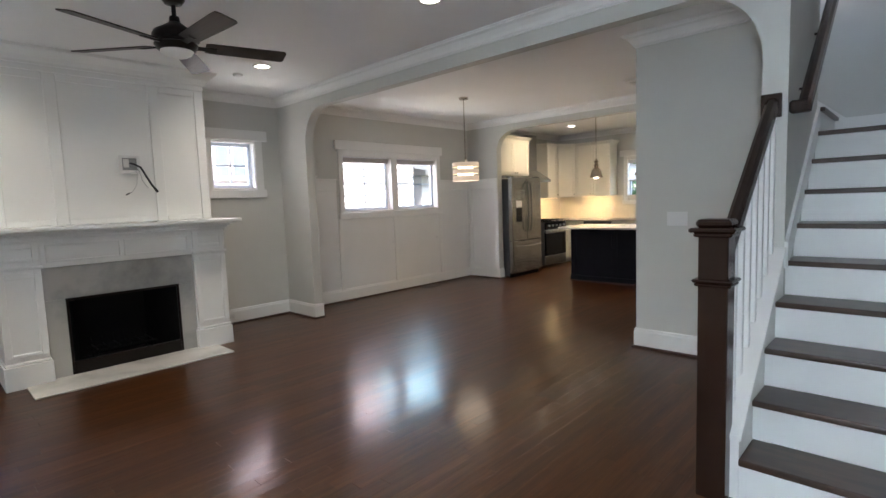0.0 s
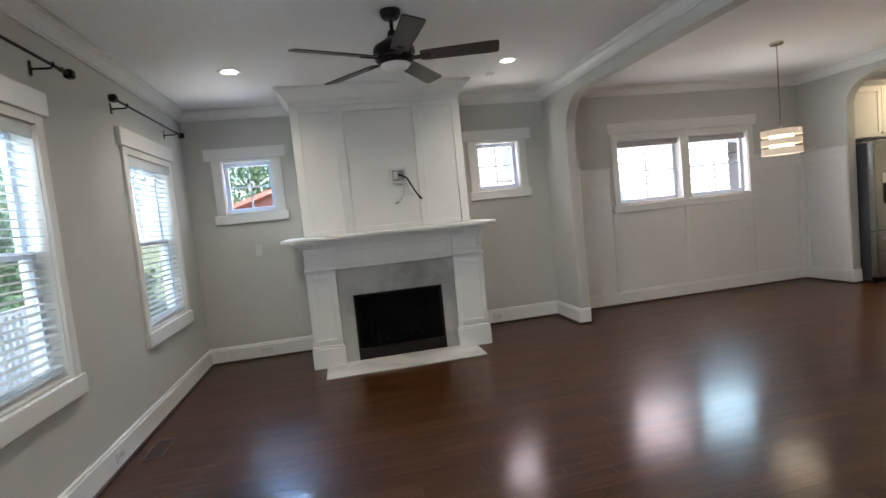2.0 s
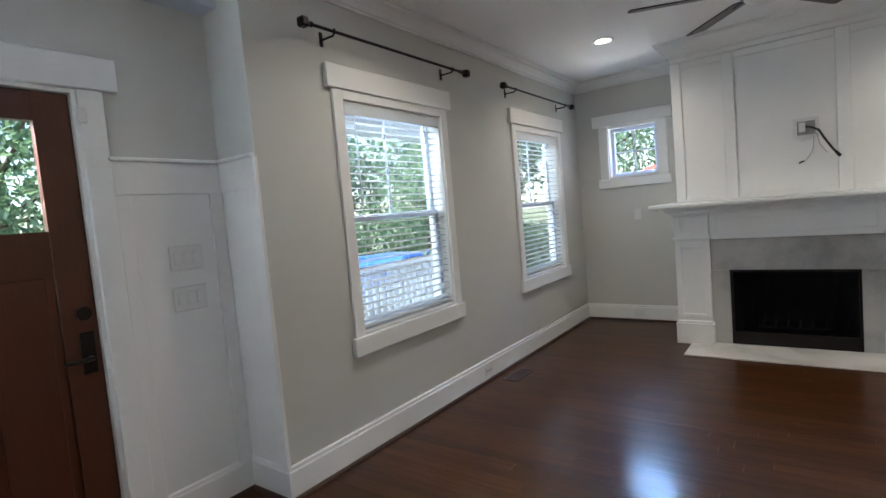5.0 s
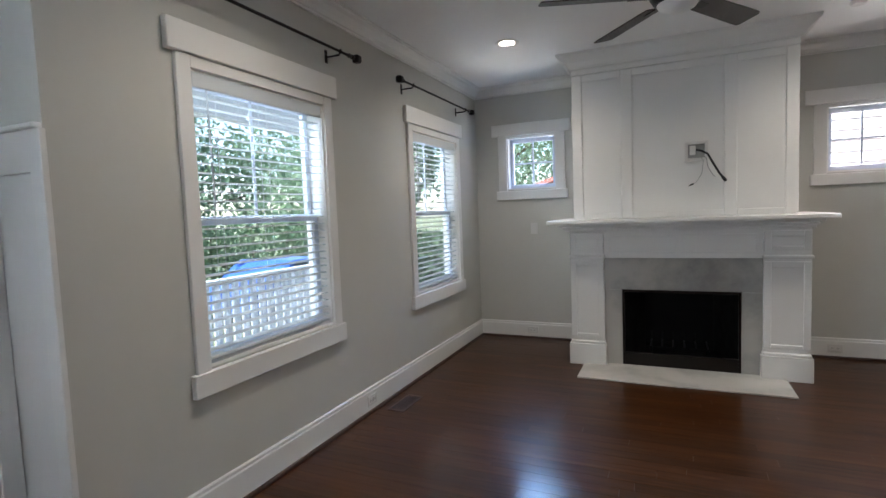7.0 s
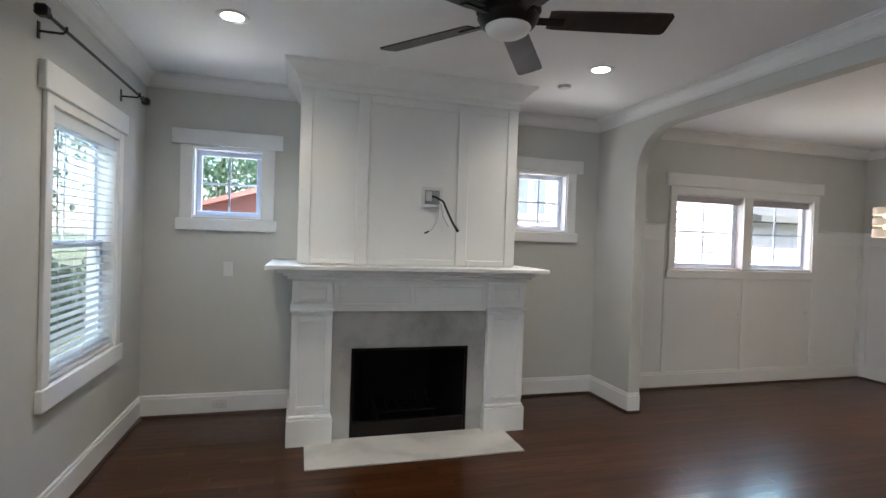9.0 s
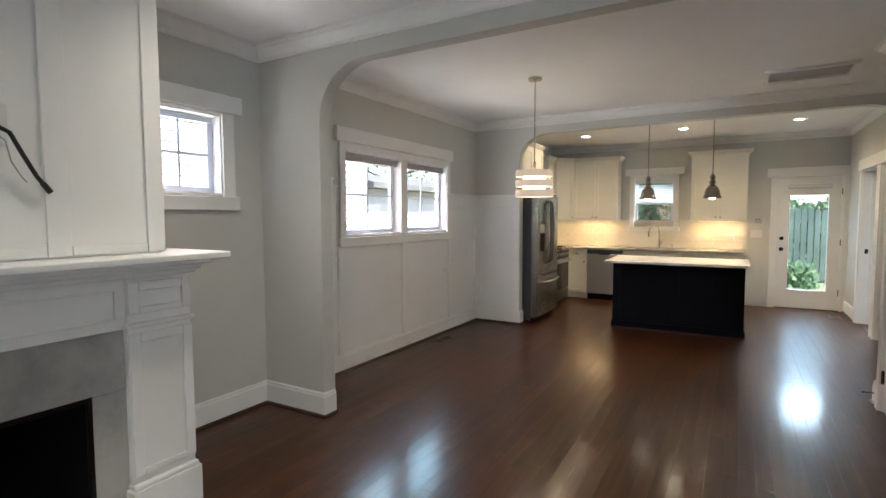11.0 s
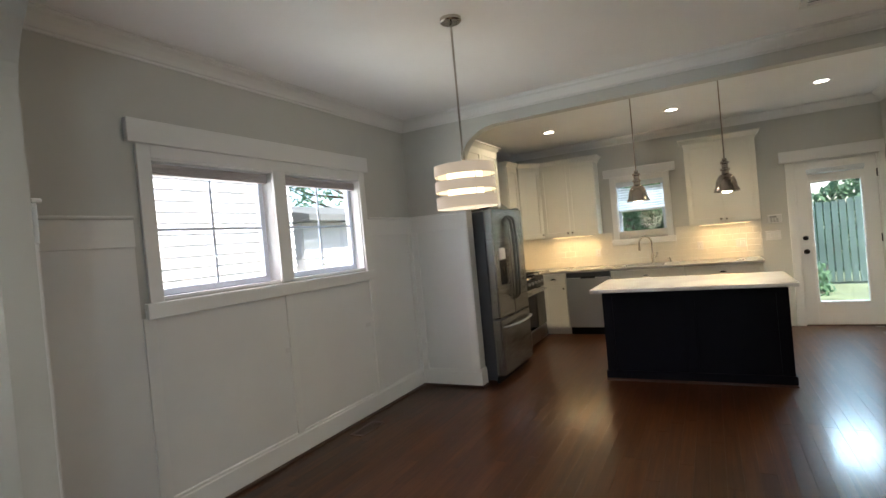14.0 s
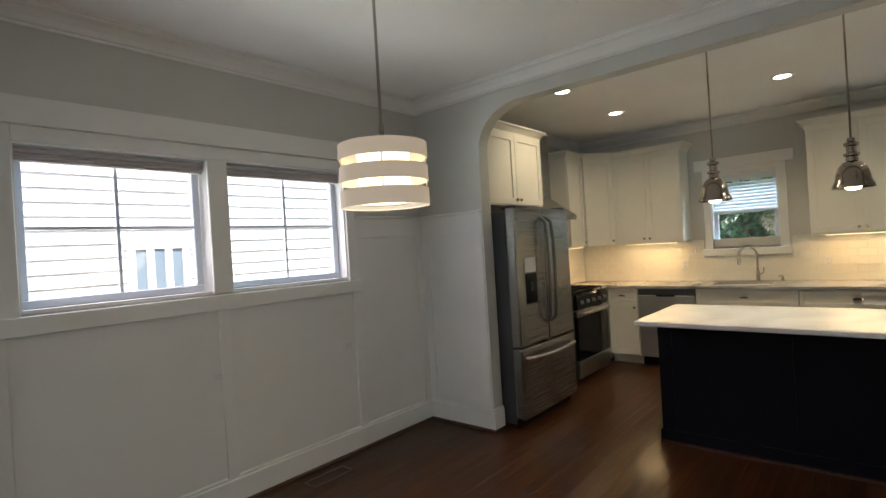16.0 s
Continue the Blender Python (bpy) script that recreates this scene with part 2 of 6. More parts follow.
PLASTIC = paint("plate_plastic", (0.71, 0.70, 0.68), 0.3, 0.01, 0)
SLAT = paint("blind_slat", (0.66, 0.70, 0.72), 0.42, 0.02, 0.05, 120)
SHADE = paint("roman_shade", (0.50, 0.455, 0.445), 0.85, 0.06, 0.5, 500)
LINEN = glow("lamp_linen", (1.0, 0.74, 0.50), 0.11, (0.56, 0.51, 0.45))
LINEN_IN = glow("lamp_diffuser", (1.0, 0.74, 0.42), 1.1)
BULB = glow("can_light", (1.0, 0.90, 0.76), 5.0)
BULB_WARM = glow("pendant_bulb", (1.0, 0.86, 0.66), 4.0)
LED = glow("led_strip", (1.0, 0.66, 0.30), 1.6)
FROST = paint("frosted_glass", (0.80, 0.79, 0.76), 0.35, 0.02, 0)
GLASS = glass("window_glass")
BLADE = wood("fan_blade_wood", (0.016, 0.010, 0.009), (0.042, 0.026, 0.021), 0.4, (0.9, 14, 14), None)
CABLE = paint("cable_black", (0.012, 0.012, 0.013), 0.45, 0.1, 0)
GREY = paint("grey_plastic", (0.33, 0.33, 0.32), 0.5, 0.03, 0)
# white vinyl with the sky's blue light put into its colour
VINYL = paint("skylit_vinyl_sash", (0.68, 0.74, 0.84), 0.35, 0.02, 0.03, 100)
GRASS = paint("lawn", (0.12, 0.14, 0.075), 0.9, 0.4, 0.8, 60)
SIDING = paint("white_siding", (0.60, 0.54, 0.53), 0.6, 0.04, 0.2, 120)
# white paint; the blue shade under the porch roof is put into its colour
PORCH = paint("porch_shaded_white", (0.46, 0.50, 0.56), 0.6, 0.06, 0.2, 120)
RED = paint("red_siding", (0.30, 0.10, 0.08), 0.6, 0.1, 0.2, 120)
ROOFM = paint("grey_shingle", (0.12, 0.115, 0.11), 0.85, 0.25, 0.8, 70)
BARK = paint("bark", (0.10, 0.075, 0.055), 0.9, 0.25, 1.0, 40)
FENCE = paint("weathered_fence", (0.11, 0.155, 0.135), 0.85, 0.2, 0.6, 60)
BLUE = paint("blue_car_paint", (0.035, 0.10, 0.40), 0.3, 0.08, 0.2, 60)
CONCRETE = paint("concrete", (0.46, 0.45, 0.42), 0.85, 0.12, 0.5, 80)
DARKPANE = paint("dark_pane", (0.13, 0.15, 0.18), 0.08, 0.05, 0)


def leaf_mat():
    """Leaf green, tone by leaf, with some light let through."""
    m, n, l, b = node_mat("leaf_green")
    rnd = n.new("ShaderNodeNewGeometry").outputs["Random Per Island"]
    col = ramp(n, l, rnd, [(0.0, (0.062, 0.115, 0.072)), (0.5, (0.10, 0.165, 0.105)), (1.0, (0.16, 0.235, 0.15))])
    l.new(col, b.inputs["Base Color"])
    b.inputs["Roughness"].default_value = 0.6
    b.inputs["Specular IOR Level"].default_value = 0.25
    tr, mix = n.new("ShaderNodeBsdfTranslucent"), n.new("ShaderNodeMixShader")
    l.new(ramp(n, l, rnd, [(0.0, (0.14, 0.25, 0.13)), (1.0, (0.29, 0.42, 0.24))]), tr.inputs["Color"])
    mix.inputs[0].default_value = 0.5
    l.new(b.outputs[0], mix.inputs[1])
    l.new(tr.outputs[0], mix.inputs[2])
    l.new(mix.outputs[0], n["Material Output"].inputs["Surface"])
    return m


LEAF = leaf_mat()
for dull, level in ((NAVY, 0.12), (BLACK, 0.1)):
    dull.node_tree.nodes["Principled BSDF"].inputs["Specular IOR Level"].default_value = level

# ---- builders ----
def part(name, bm, material, parent=None, label="", smooth=False):
    me = bpy.data.meshes.new(name)
    bm.normal_update()
    bm.to_mesh(me)
    bm.free()
    me.materials.append(material)
    if smooth:
        me.shade_smooth()
        me.set_sharp_from_angle(angle=radians(38))
    ob = new(name, me)
    ob.parent = parent
    if label:
        ob["label"] = label
    return ob


def thing(name, place, label, category, group="", turn=0.0):
    ob = new(name)
    ob.empty_display_size = 0.1
    ob.matrix_world = pose(*place, 0, 0, turn)
    return tagged(ob, label, category, group)


def setting(name, label, category, place=(0, 0, 0), turn=0.0):
    ob = new(name)
    ob.matrix_world = pose(*place, 0, 0, turn)
    return tagged(ob, label, category, kind="structure")


def struct(name, bm, material, label, category, smooth=False):
    return tagged(part(name, bm, material, None, "", smooth), label, category, kind="structure")


def box(x0, x1, y0, y1, z0, z1, bevel=0.0, bm=None, seg=1):
    """A box between the bounds, its edges bevelled."""
    own = bmesh.new()
    m = Matrix.LocRotScale(((x0 + x1) / 2, (y0 + y1) / 2, (z0 + z1) / 2), None, (abs(x1 - x0), abs(y1 - y0), abs(z1 - z0)))
    bmesh.ops.create_cube(own, size=1.0, matrix=m)
    if bevel:
        bmesh.ops.bevel(own, geom=own.edges[:], offset=bevel, segments=seg, affect="EDGES", profile=0.6)
    if bm is None:
        return own
    join(bm, own)
    return bm


def join(bm, other, m=None):
    me = bpy.data.meshes.new("tmp")
    other.to_mesh(me)
    other.free()
    if m is not None:
        me.transform(m)
    bm.from_mesh(me)
    bpy.data.meshes.remove(me)
    return bm


def lathe(profile, seg=32, bm=None, m=None):
    """A turned body round z from (radius, height) pairs."""
    own = bmesh.new()
    rings = []
    for r, z in profile:
        if r < 1e-5:
            rings.append([own.verts.new((0, 0, z))])
        else:
            rings.append([own.verts.new((r * math.cos(2 * math.pi * i / seg), r * math.sin(2 * math.pi * i / seg), z)) for i in range(seg)])
    for a, b in zip(rings, rings[1:]):
        for i in range(seg):
            j = (i + 1) % seg
            if len(a) == 1 and len(b) == 1:
                continue
            if len(a) == 1:
                own.faces.new((a[0], b[j], b[i]))
            elif len(b) == 1:
                own.faces.new((a[i], a[j], b[0]))
            else:
                own.faces.new((a[i], a[j], b[j], b[i]))
    bmesh.ops.recalc_face_normals(own, faces=own.faces[:])
    if m is not None:
        own.transform(m)
    if bm is None:
        return own
    return join(bm, own)


def tube(points, radius, seg=10, bm=None):
    """A round rod along a line of points."""
    own = bmesh.new()
    pts = [Vector(p) for p in points]
    rings = []
    side = None
    for i, p in enumerate(pts):
        d = (pts[min(i + 1, len(pts) - 1)] - pts[max(i - 1, 0)]).normalized()
        if side is None:
            side = d.orthogonal().normalized()
        side = (side - d * side.dot(d)).normalized()
        up = d.cross(side)
        r = radius[i] if isinstance(radius, (list, tuple)) else radius
        rings.append([own.verts.new(p + r * (math.cos(2 * math.pi * k / seg) * side + math.sin(2 * math.pi * k / seg) * up)) for k in range(seg)])
    for a, b in zip(rings, rings[1:]):
        for k in range(seg):
            own.faces.new((a[k], a[(k + 1) % seg], b[(k + 1) % seg], b[k]))
    own.faces.new(rings[0][::-1])
    own.faces.new(rings[-1])
    bmesh.ops.recalc_face_normals(own, faces=own.faces[:])
    return own if bm is None else join(bm, own)


def prism(outline, axis, a, b, bm=None, bevel=0.0):
    """An outline extruded from a to b. axis 'y': outline in x, z; 'x': in y, z; 'z': in x, y."""
    own = bmesh.new()

    def put(p, q, d):
        return {"y": (p, d, q), "x": (d, p, q), "z": (p, q, d)}[axis]
    lo = [own.verts.new(put(p, q, a)) for p, q in outline]
    hi = [own.verts.new(put(p, q, b)) for p, q in outline]
    k = len(outline)
    own.faces.new(lo)
    own.faces.new(hi[::-1])
    for i in range(k):
        own.faces.new((lo[i], hi[i], hi[(i + 1) % k], lo[(i + 1) % k]))
    bmesh.ops.recalc_face_normals(own, faces=own.faces[:])
    if bevel:
        bmesh.ops.bevel(own, geom=own.edges[:], offset=bevel, segments=1, affect="EDGES")
    return own if bm is None else join(bm, own)


def sweep(path, profile, closed=False, bm=None):
    """A moulding along a plan path, the room on its left. profile: (out from the wall, z) pairs, closed round."""
    own = bmesh.new()
    pts = [Vector(p) for p in path]
    n = len(pts)
    rings = []
    for i, p in enumerate(pts):
        d0 = (p - pts[i - 1]).normalized() if (i > 0 or closed) else None
        d1 = (pts[(i + 1) % n] - p).normalized() if (i < n - 1 or closed) else None
        d0, d1 = d0 or d1, d1 or d0
        n0, n1 = Vector((-d0.y, d0.x)), Vector((-d1.y, d1.x))
        mit = (n0 + n1) / (1 + n0.dot(n1))
        rings.append([own.verts.new((p.x + mit.x * o, p.y + mit.y * o, z)) for o, z in profile])
    k = len(profile)
    for i in range(n if closed else n - 1):
        a, b = rings[i], rings[(i + 1) % n]
        for j in range(k):
            own.faces.new((a[j], a[(j + 1) % k], b[(j + 1) % k], b[j]))
    if not closed:
        own.faces.new(rings[0])
        own.faces.new(rings[-1][::-1])
    bmesh.ops.recalc_face_normals(own, faces=own.faces[:])
    return own if bm is None else join(bm, own)


def wall_grid(along, a, b, near, far, z0, z1, holes, bm=None):
    """A wall with openings. along 'x': runs a to b in x, thickness near to far in y; 'y' the other way. holes: (a, b, z0, z1)."""
    own = bmesh.new()
    us = sorted({a, b, *[h[0] for h in holes], *[h[1] for h in holes]})
    zs = sorted({z0, z1, *[h[2] for h in holes], *[h[3] for h in holes]})
    us, zs = [u for u in us if a <= u <= b], [z for z in zs if z0 <= z <= z1]

    def solid(i, j):
        if not (0 <= i < len(us) - 1 and 0 <= j < len(zs) - 1):
            return False
        u, z = (us[i] + us[i + 1]) / 2, (zs[j] + zs[j + 1]) / 2
        return not any(h[0] < u < h[1] and h[2] < z < h[3] for h in holes)

    def v(u, d, z):
        return own.verts.new((u, d, z) if along == "x" else (d, u, z))
    for i in range(len(us) - 1):
        for j in range(len(zs) - 1):
            if not solid(i, j):
                continue
            u0, u1, w0, w1 = us[i], us[i + 1], zs[j], zs[j + 1]
            for d in (near, far):
                own.faces.new((v(u0, d, w0), v(u1, d, w0), v(u1, d, w1), v(u0, d, w1)))
            for gone, u in ((not solid(i - 1, j), u0), (not solid(i + 1, j), u1)):
                if gone:
                    own.faces.new((v(u, near, w0), v(u, far, w0), v(u, far, w1), v(u, near, w1)))
            for gone, w in ((not solid(i, j - 1), w0), (not solid(i, j + 1), w1)):
                if gone:
                    own.faces.new((v(u0, near, w), v(u1, near, w), v(u1, far, w), v(u0, far, w)))
    bmesh.ops.remove_doubles(own, verts=own.verts[:], dist=1e-5)
    bmesh.ops.recalc_face_normals(own, faces=own.faces[:])
    return own if bm is None else join(bm, own)


def arch_profile(x0, x1, jl, jr, spring, top, ceiling, radius, foot_r=0.0):
    """Outline of a wall from x0 to x1 with an opening between jl and jr whose upper corners are rounded."""
    pts = [(x0, 0.0), (jl, 0.0)]
    for i in range(13):
        a = math.pi - i * math.pi / 24
        pts.append((jl + radius + radius * math.cos(a), spring + (top - spring) * math.sin(a)))
    for i in range(13):
        a = math.pi / 2 - i * math.pi / 24
        pts.append((jr - radius + radius * math.cos(a), spring + (top - spring) * math.sin(a)))
    if x1 > jr + 0.01:
        pts += [(jr, foot_r), (x1, foot_r)]
        pts += [(x1, ceiling), (x0, ceiling)]
    else:
        pts += [(jr, ceiling), (x0, ceiling)]
    return pts


# ---- plan, in metres ----
XW, YF, H = -5.82, -0.65, 2.74          # west wall, front wall, ceiling
YA0, YA1 = 3.43, 3.54                   # wing wall and beam, living to dining
YB0, YB1 = 7.13, 7.25                   # pier and beam, dining to kitchen
YK = 10.31                              # kitchen back wall
XE, YE = -1.50, -0.97                   # entry return and entry wall
XC, YC0, YC1 = -1.66, 4.53, 5.77        # closet box under the stairs
XR = -1.20                              # kitchen east wall
XS0, XS1, YS = -0.492, -0.367, 2.50      # stair wall, first riser
XH = 0.75                               # hall east wall
RISE, GOING = 0.196, 0.236

# ---- walls, ceiling ----
T = 0.16
win_front = [(-3.07, -2.10, 0.72, 2.10), (-5.20, -4.24, 0.72, 2.10)]
win_west = [(-0.30, 0.24, 1.62, 2.19), (2.55, 3.09, 1.62, 2.19), (4.38, 5.28, 1.28, 2.09), (5.40, 6.30, 1.28, 2.09)]
win_kit = (-4.24, -3.58, 1.28, 2.11)
door_kit = (-2.09, -1.26, 0.0, 2.05)
door_front = (-0.885, 0.03, 0.0, 2.04)
struct("wall_west", wall_grid("y", YF - T, YK + T, XW - T, XW, 0, H, win_west), WALL, "grey-beige painted plaster wall with four window openings", "wall")
struct("wall_front", wall_grid("x", XW, XE, YF - T, YF, 0, H, win_front), WALL, "grey-beige painted wall with two tall window openings", "wall")
struct("wall_entry_return", wall_grid("y", YE - T, YF - T, XE - T, XE, 0, H, []), WALL, "short grey-beige painted return wall beside the entry", "wall")
struct("wall_entry", wall_grid("x", XE, XH + T, YE - T, YE, 0, H, [door_front, (0.25, 0.65, 0.85, 2.1)]), WALL, "grey-beige painted entry wall round the front door", "wall")
struct("wall_hall_east", wall_grid("y", YE, 5.6, XH, XH + T, 0, 4.6, []), WALL, "grey-beige painted stair hall wall", "wall")
struct("wall_kitchen_back", wall_grid("x", XW, XR + T, YK, YK + T, 0, H, [win_kit, door_kit]), WALL, "grey-beige painted kitchen wall with window and glazed door", "wall")
k_holes = [(7.53, 8.34, 0.0, 2.05), (8.52, 9.40, 0.0, 2.05)]
struct("wall_kitchen_east", wall_grid("y", YC1, YK, XR, XR + T, 0, H, k_holes), WALL, "grey-beige painted kitchen wall with two open doorways", "wall")
struct("wall_closet_front", wall_grid("x", XC, XS0, YC0, YC0 + 0.1, 0, H, []), WALL, "grey-beige painted closet wall beside the stairs", "wall")
struct("wall_closet_side", wall_grid("y", YC0 + 0.1, YC1 - 0.1, XC, XC + 0.1, 0, H, [(4.76, 5.575, 0, 2.045)]), WALL, "grey-beige painted wall round the closet door", "wall")
struct("wall_closet_back", wall_grid("x", XC, XR, YC1 - 0.1, YC1, 0, H, []), WALL, "grey-beige painted closet end wall", "wall")
struct("beam_arch_living", prism(arch_profile(XW, XS1, XW + 0.61, XS0, 2.13, 2.53, H, 0.40, 0.0), "y", YA0, YA1), WALL, "grey-beige painted wing wall and beam with rounded arch corners", "arch wall")
struct("beam_arch_kitchen", prism(arch_profile(XW, XR, XW + 0.66, XR, 2.22, 2.54, H, 0.40), "y", YB0, YB1), WALL, "grey-beige painted pier and beam with rounded arch corners", "arch wall")
struct("ceiling", box(XW - T, XR + T, YF - T, YK + T, H, H + 0.12), CEIL, "flat white painted ceiling", "ceiling")
cb = box(XR + T, XS0, YE - T, YC0 + 0.1, H, H + 0.12)
box(XS0, XH + T, YE - T, YA0, H, H + 0.12, 0, cb)
box(XE - T, XR + T, YE - T, YF - T, H, H + 0.12, 0, cb)
struct("ceiling_hall", cb, CEIL, "flat white painted ceiling of the entry hall", "ceiling")

# stairwell above the flight, with its landing wall
struct("wall_stair_west", wall_grid("y", YA1, YC0 - 0.07, XS0, XS1, 0, 4.6, []), WALL, "painted wall closing the stair flight", "wall")
struct("wall_landing", wall_grid("x", XC + 0.1, XH + T, 5.50, 5.60, 0, 4.6, []), WALL, "grey-beige painted wall behind the stair landing", "wall")
struct("wall_flight_south", wall_grid("x", XC + 0.1, XS0, YC0 + 0.1, YC0 + 0.14, 1.8, 4.6, []), WALL, "painted wall beside the upper flight", "wall")
struct("wall_stairwell_front", wall_grid("x", XS0, XH, YA0, YA1, H + 0.12, 4.6, []), WALL, "painted upper stairwell wall", "wall")
struct("ceiling_stairwell", box(XC, XH + T, YA0, 5.7, 4.6, 4.7), CEIL, "white ceiling over the stairwell", "ceiling")

# bath and pantry rooms behind the open doorways
rm = box(XR + T, 1.6, 7.2, 7.3, 0, H)
box(XR + T, 1.6, 8.40, 8.47, 0, H, 0, rm)
struct("wall_side_rooms", rm, WALL, "painted walls of the small rooms beyond the doorways", "wall")
struct("wall_side_rooms_east", wall_grid("y", 7.2, YK + 0.1, 1.6, 1.7, 0, H, [(7.55, 8.15, 1.2, 2.1)]), WALL, "painted outer wall of the small rooms", "wall")
struct("wall_side_rooms_back", wall_grid("x", XR + T, 1.6, YK, YK + 0.1, 0, H, [(-0.98, -0.24, 1.2, 2.1)]), WALL, "painted back wall of the small room", "wall")
struct("ceiling_side_rooms", box(XR + T, 1.7, 7.2, YK + 0.1, H, H + 0.1), CEIL, "white ceiling of the small rooms", "ceiling")

# ---- mouldings ----
CROWN = [(0.0, H - 0.105), (0.012, H - 0.105), (0.012, H - 0.092), (0.022, H - 0.086), (0.034, H - 0.062), (0.058, H - 0.034), (0.082, H - 0.022), (0.086, H - 0.010), (0.098, H - 0.010), (0.098, H - 0.001), (0.0, H - 0.001)]
BASE = [(0.0, 0.0), (0.017, 0.0), (0.017, 0.150), (0.012, 0.158), (0.012, 0.172), (0.006, 0.180), (0.0, 0.180)]
SHOEP = [(0.017, 0.0), (0.034, 0.0), (0.033, 0.010), (0.028, 0.018), (0.017, 0.021)]
FX0, FX1, FY0, FY1 = -5.10, -5.10, 0.53, 2.22   # chimney breast
# crowns, the room on the left of each run
struct("crown_living", sweep([(XH, YA0), (XW, YA0), (XW, FY1), (FX0, FY1), (FX0, FY0), (XW, FY0), (XW, YF), (XE, YF), (XE, YE), (XH, YE), (XH, YA0)], CROWN), WHITE, "white painted cove crown moulding round the living room", "crown moulding")
struct("crown_dining", sweep([(XW, YA1), (XS0, YA1), (XS0, YC0), (XC, YC0), (XC, YC1), (XR, YC1), (XR, YB0), (XW, YB0), (XW, YA1)], CROWN), WHITE, "white painted cove crown moulding round the dining room", "crown moulding")
struct("crown_kitchen", sweep([(XR, YB1), (XR, YK), (XW, YK), (XW, YB1)], CROWN), WHITE, "white painted cove crown moulding in the kitchen", "crown moulding")


def base_run(name, *runs):
    bm = bmesh.new()
    sh = bmesh.new()
    for r in runs:
        sweep(r, BASE, False, bm)
        sweep(r, SHOEP, False, sh)
    ob = struct(name, bm, WHITE, "tall white painted baseboard with a dark shoe strip", "baseboard")
    part("shoe_strip", sh, SHOE, ob, "dark stained shoe moulding")


base_run("baseboard_living", [(XW + 0.61, YA1), (XW + 0.61, YA0), (XW, YA0), (XW, 2.22)], [(XW, 0.53), (XW, YF), (XE, YF), (XE, YE), (-0.985, YE)])
base_run("baseboard_dining", [(XW + 0.66, YB1), (XW + 0.66, YB0), (XW, YB0), (XW, YA1), (XW + 0.61, YA1)])
base_run("baseboard_closet", [(XS0, YC0), (XC, YC0), (XC, 4.66)], [(XC, 5.675), (XC, YC1), (XR, YC1), (XR, 7.43)])
base_run("baseboard_kitchen", [(XR, 9.50), (XR, YK), (-1.16 - 0.02, YK)], [(XR, 8.42), (XR, 8.44)])


# ---- board and batten wainscot: sheet, rail band, cap, battens ----
def wainscot(name, wall_at, turn, length, cap_z, battens, gaps=(), label="white board and batten wainscot with a capped rail"):
    """Along local x from 0 to length, standing off the wall towards local -y. gaps: stretches of the rail that a window takes."""
    ob = setting(name, label, "wainscot", (*wall_at, 0), turn)
    part("sheet", box(0, length, -0.005, 0.0, 0.17, min([cap_z - 0.01] + [g[2] for g in gaps])), PANEL, ob)
    runs, at = [], 0.0
    for g in gaps:
        runs.append((at, g[0]))
        at = g[1]
    runs.append((at, length))
    for a, b in runs:
        part("rail", box(a, b, -0.018, 0.0, cap_z - 0.15, cap_z - 0.001, 0.002), WHITE, ob)
        part("cap", box(a, b, -0.036, 0.0, cap_z, cap_z + 0.018, 0.004), WHITE, ob)
        if gaps:
            part("sheet", box(a, b, -0.0055, -0.0005, 1.1, cap_z - 0.02), PANEL, ob)
    for c in battens:
        top = cap_z - 0.151
        for g in gaps:
            if g[0] - 0.02 < c < g[1] + 0.02:
                top = g[2]
        part("batten", box(c - 0.035, c + 0.035, -0.016, 0.0, 0.17, top, 0.002), WHITE, ob)
    return ob


wainscot("wainscot_dining_west", (XW, YA1), 90, YB0 - YA1, 1.735, [0.045, 0.755, 1.795, 2.82, 3.545], [(0.715, 2.83, 1.19)])
wainscot("wainscot_pier", (XW, YB0), 0, 0.66, 1.735, [0.045, 0.615])
wainscot("wainscot_wing", (XW + 0.61, YA1), 180, 0.61, 1.735, [0.045, 0.565])
wainscot("wainscot_entry", (-0.975, YE), 180, XE * -1 - 0.975, 1.745, [0.035, 0.48])

ob = setting("wainscot_entry_side", "white board and batten wainscot on the entry return", "wainscot")
part("sheet", box(XE, XE + 0.005, YE, YF, 0.17, 1.74), PANEL, ob)
part("rail", box(XE, XE + 0.018, YE, YF, 1.595, 1.744, 0.002), WHITE, ob)
part("cap", box(XE, XE + 0.036, YE, YF + 0.004, 1.745, 1.763, 0.004), WHITE, ob)
part("edge_board", box(XE - 0.004, XE + 0.018, YF - 0.06, YF + 0.012, 0.17, 1.744, 0.002), WHITE, ob)


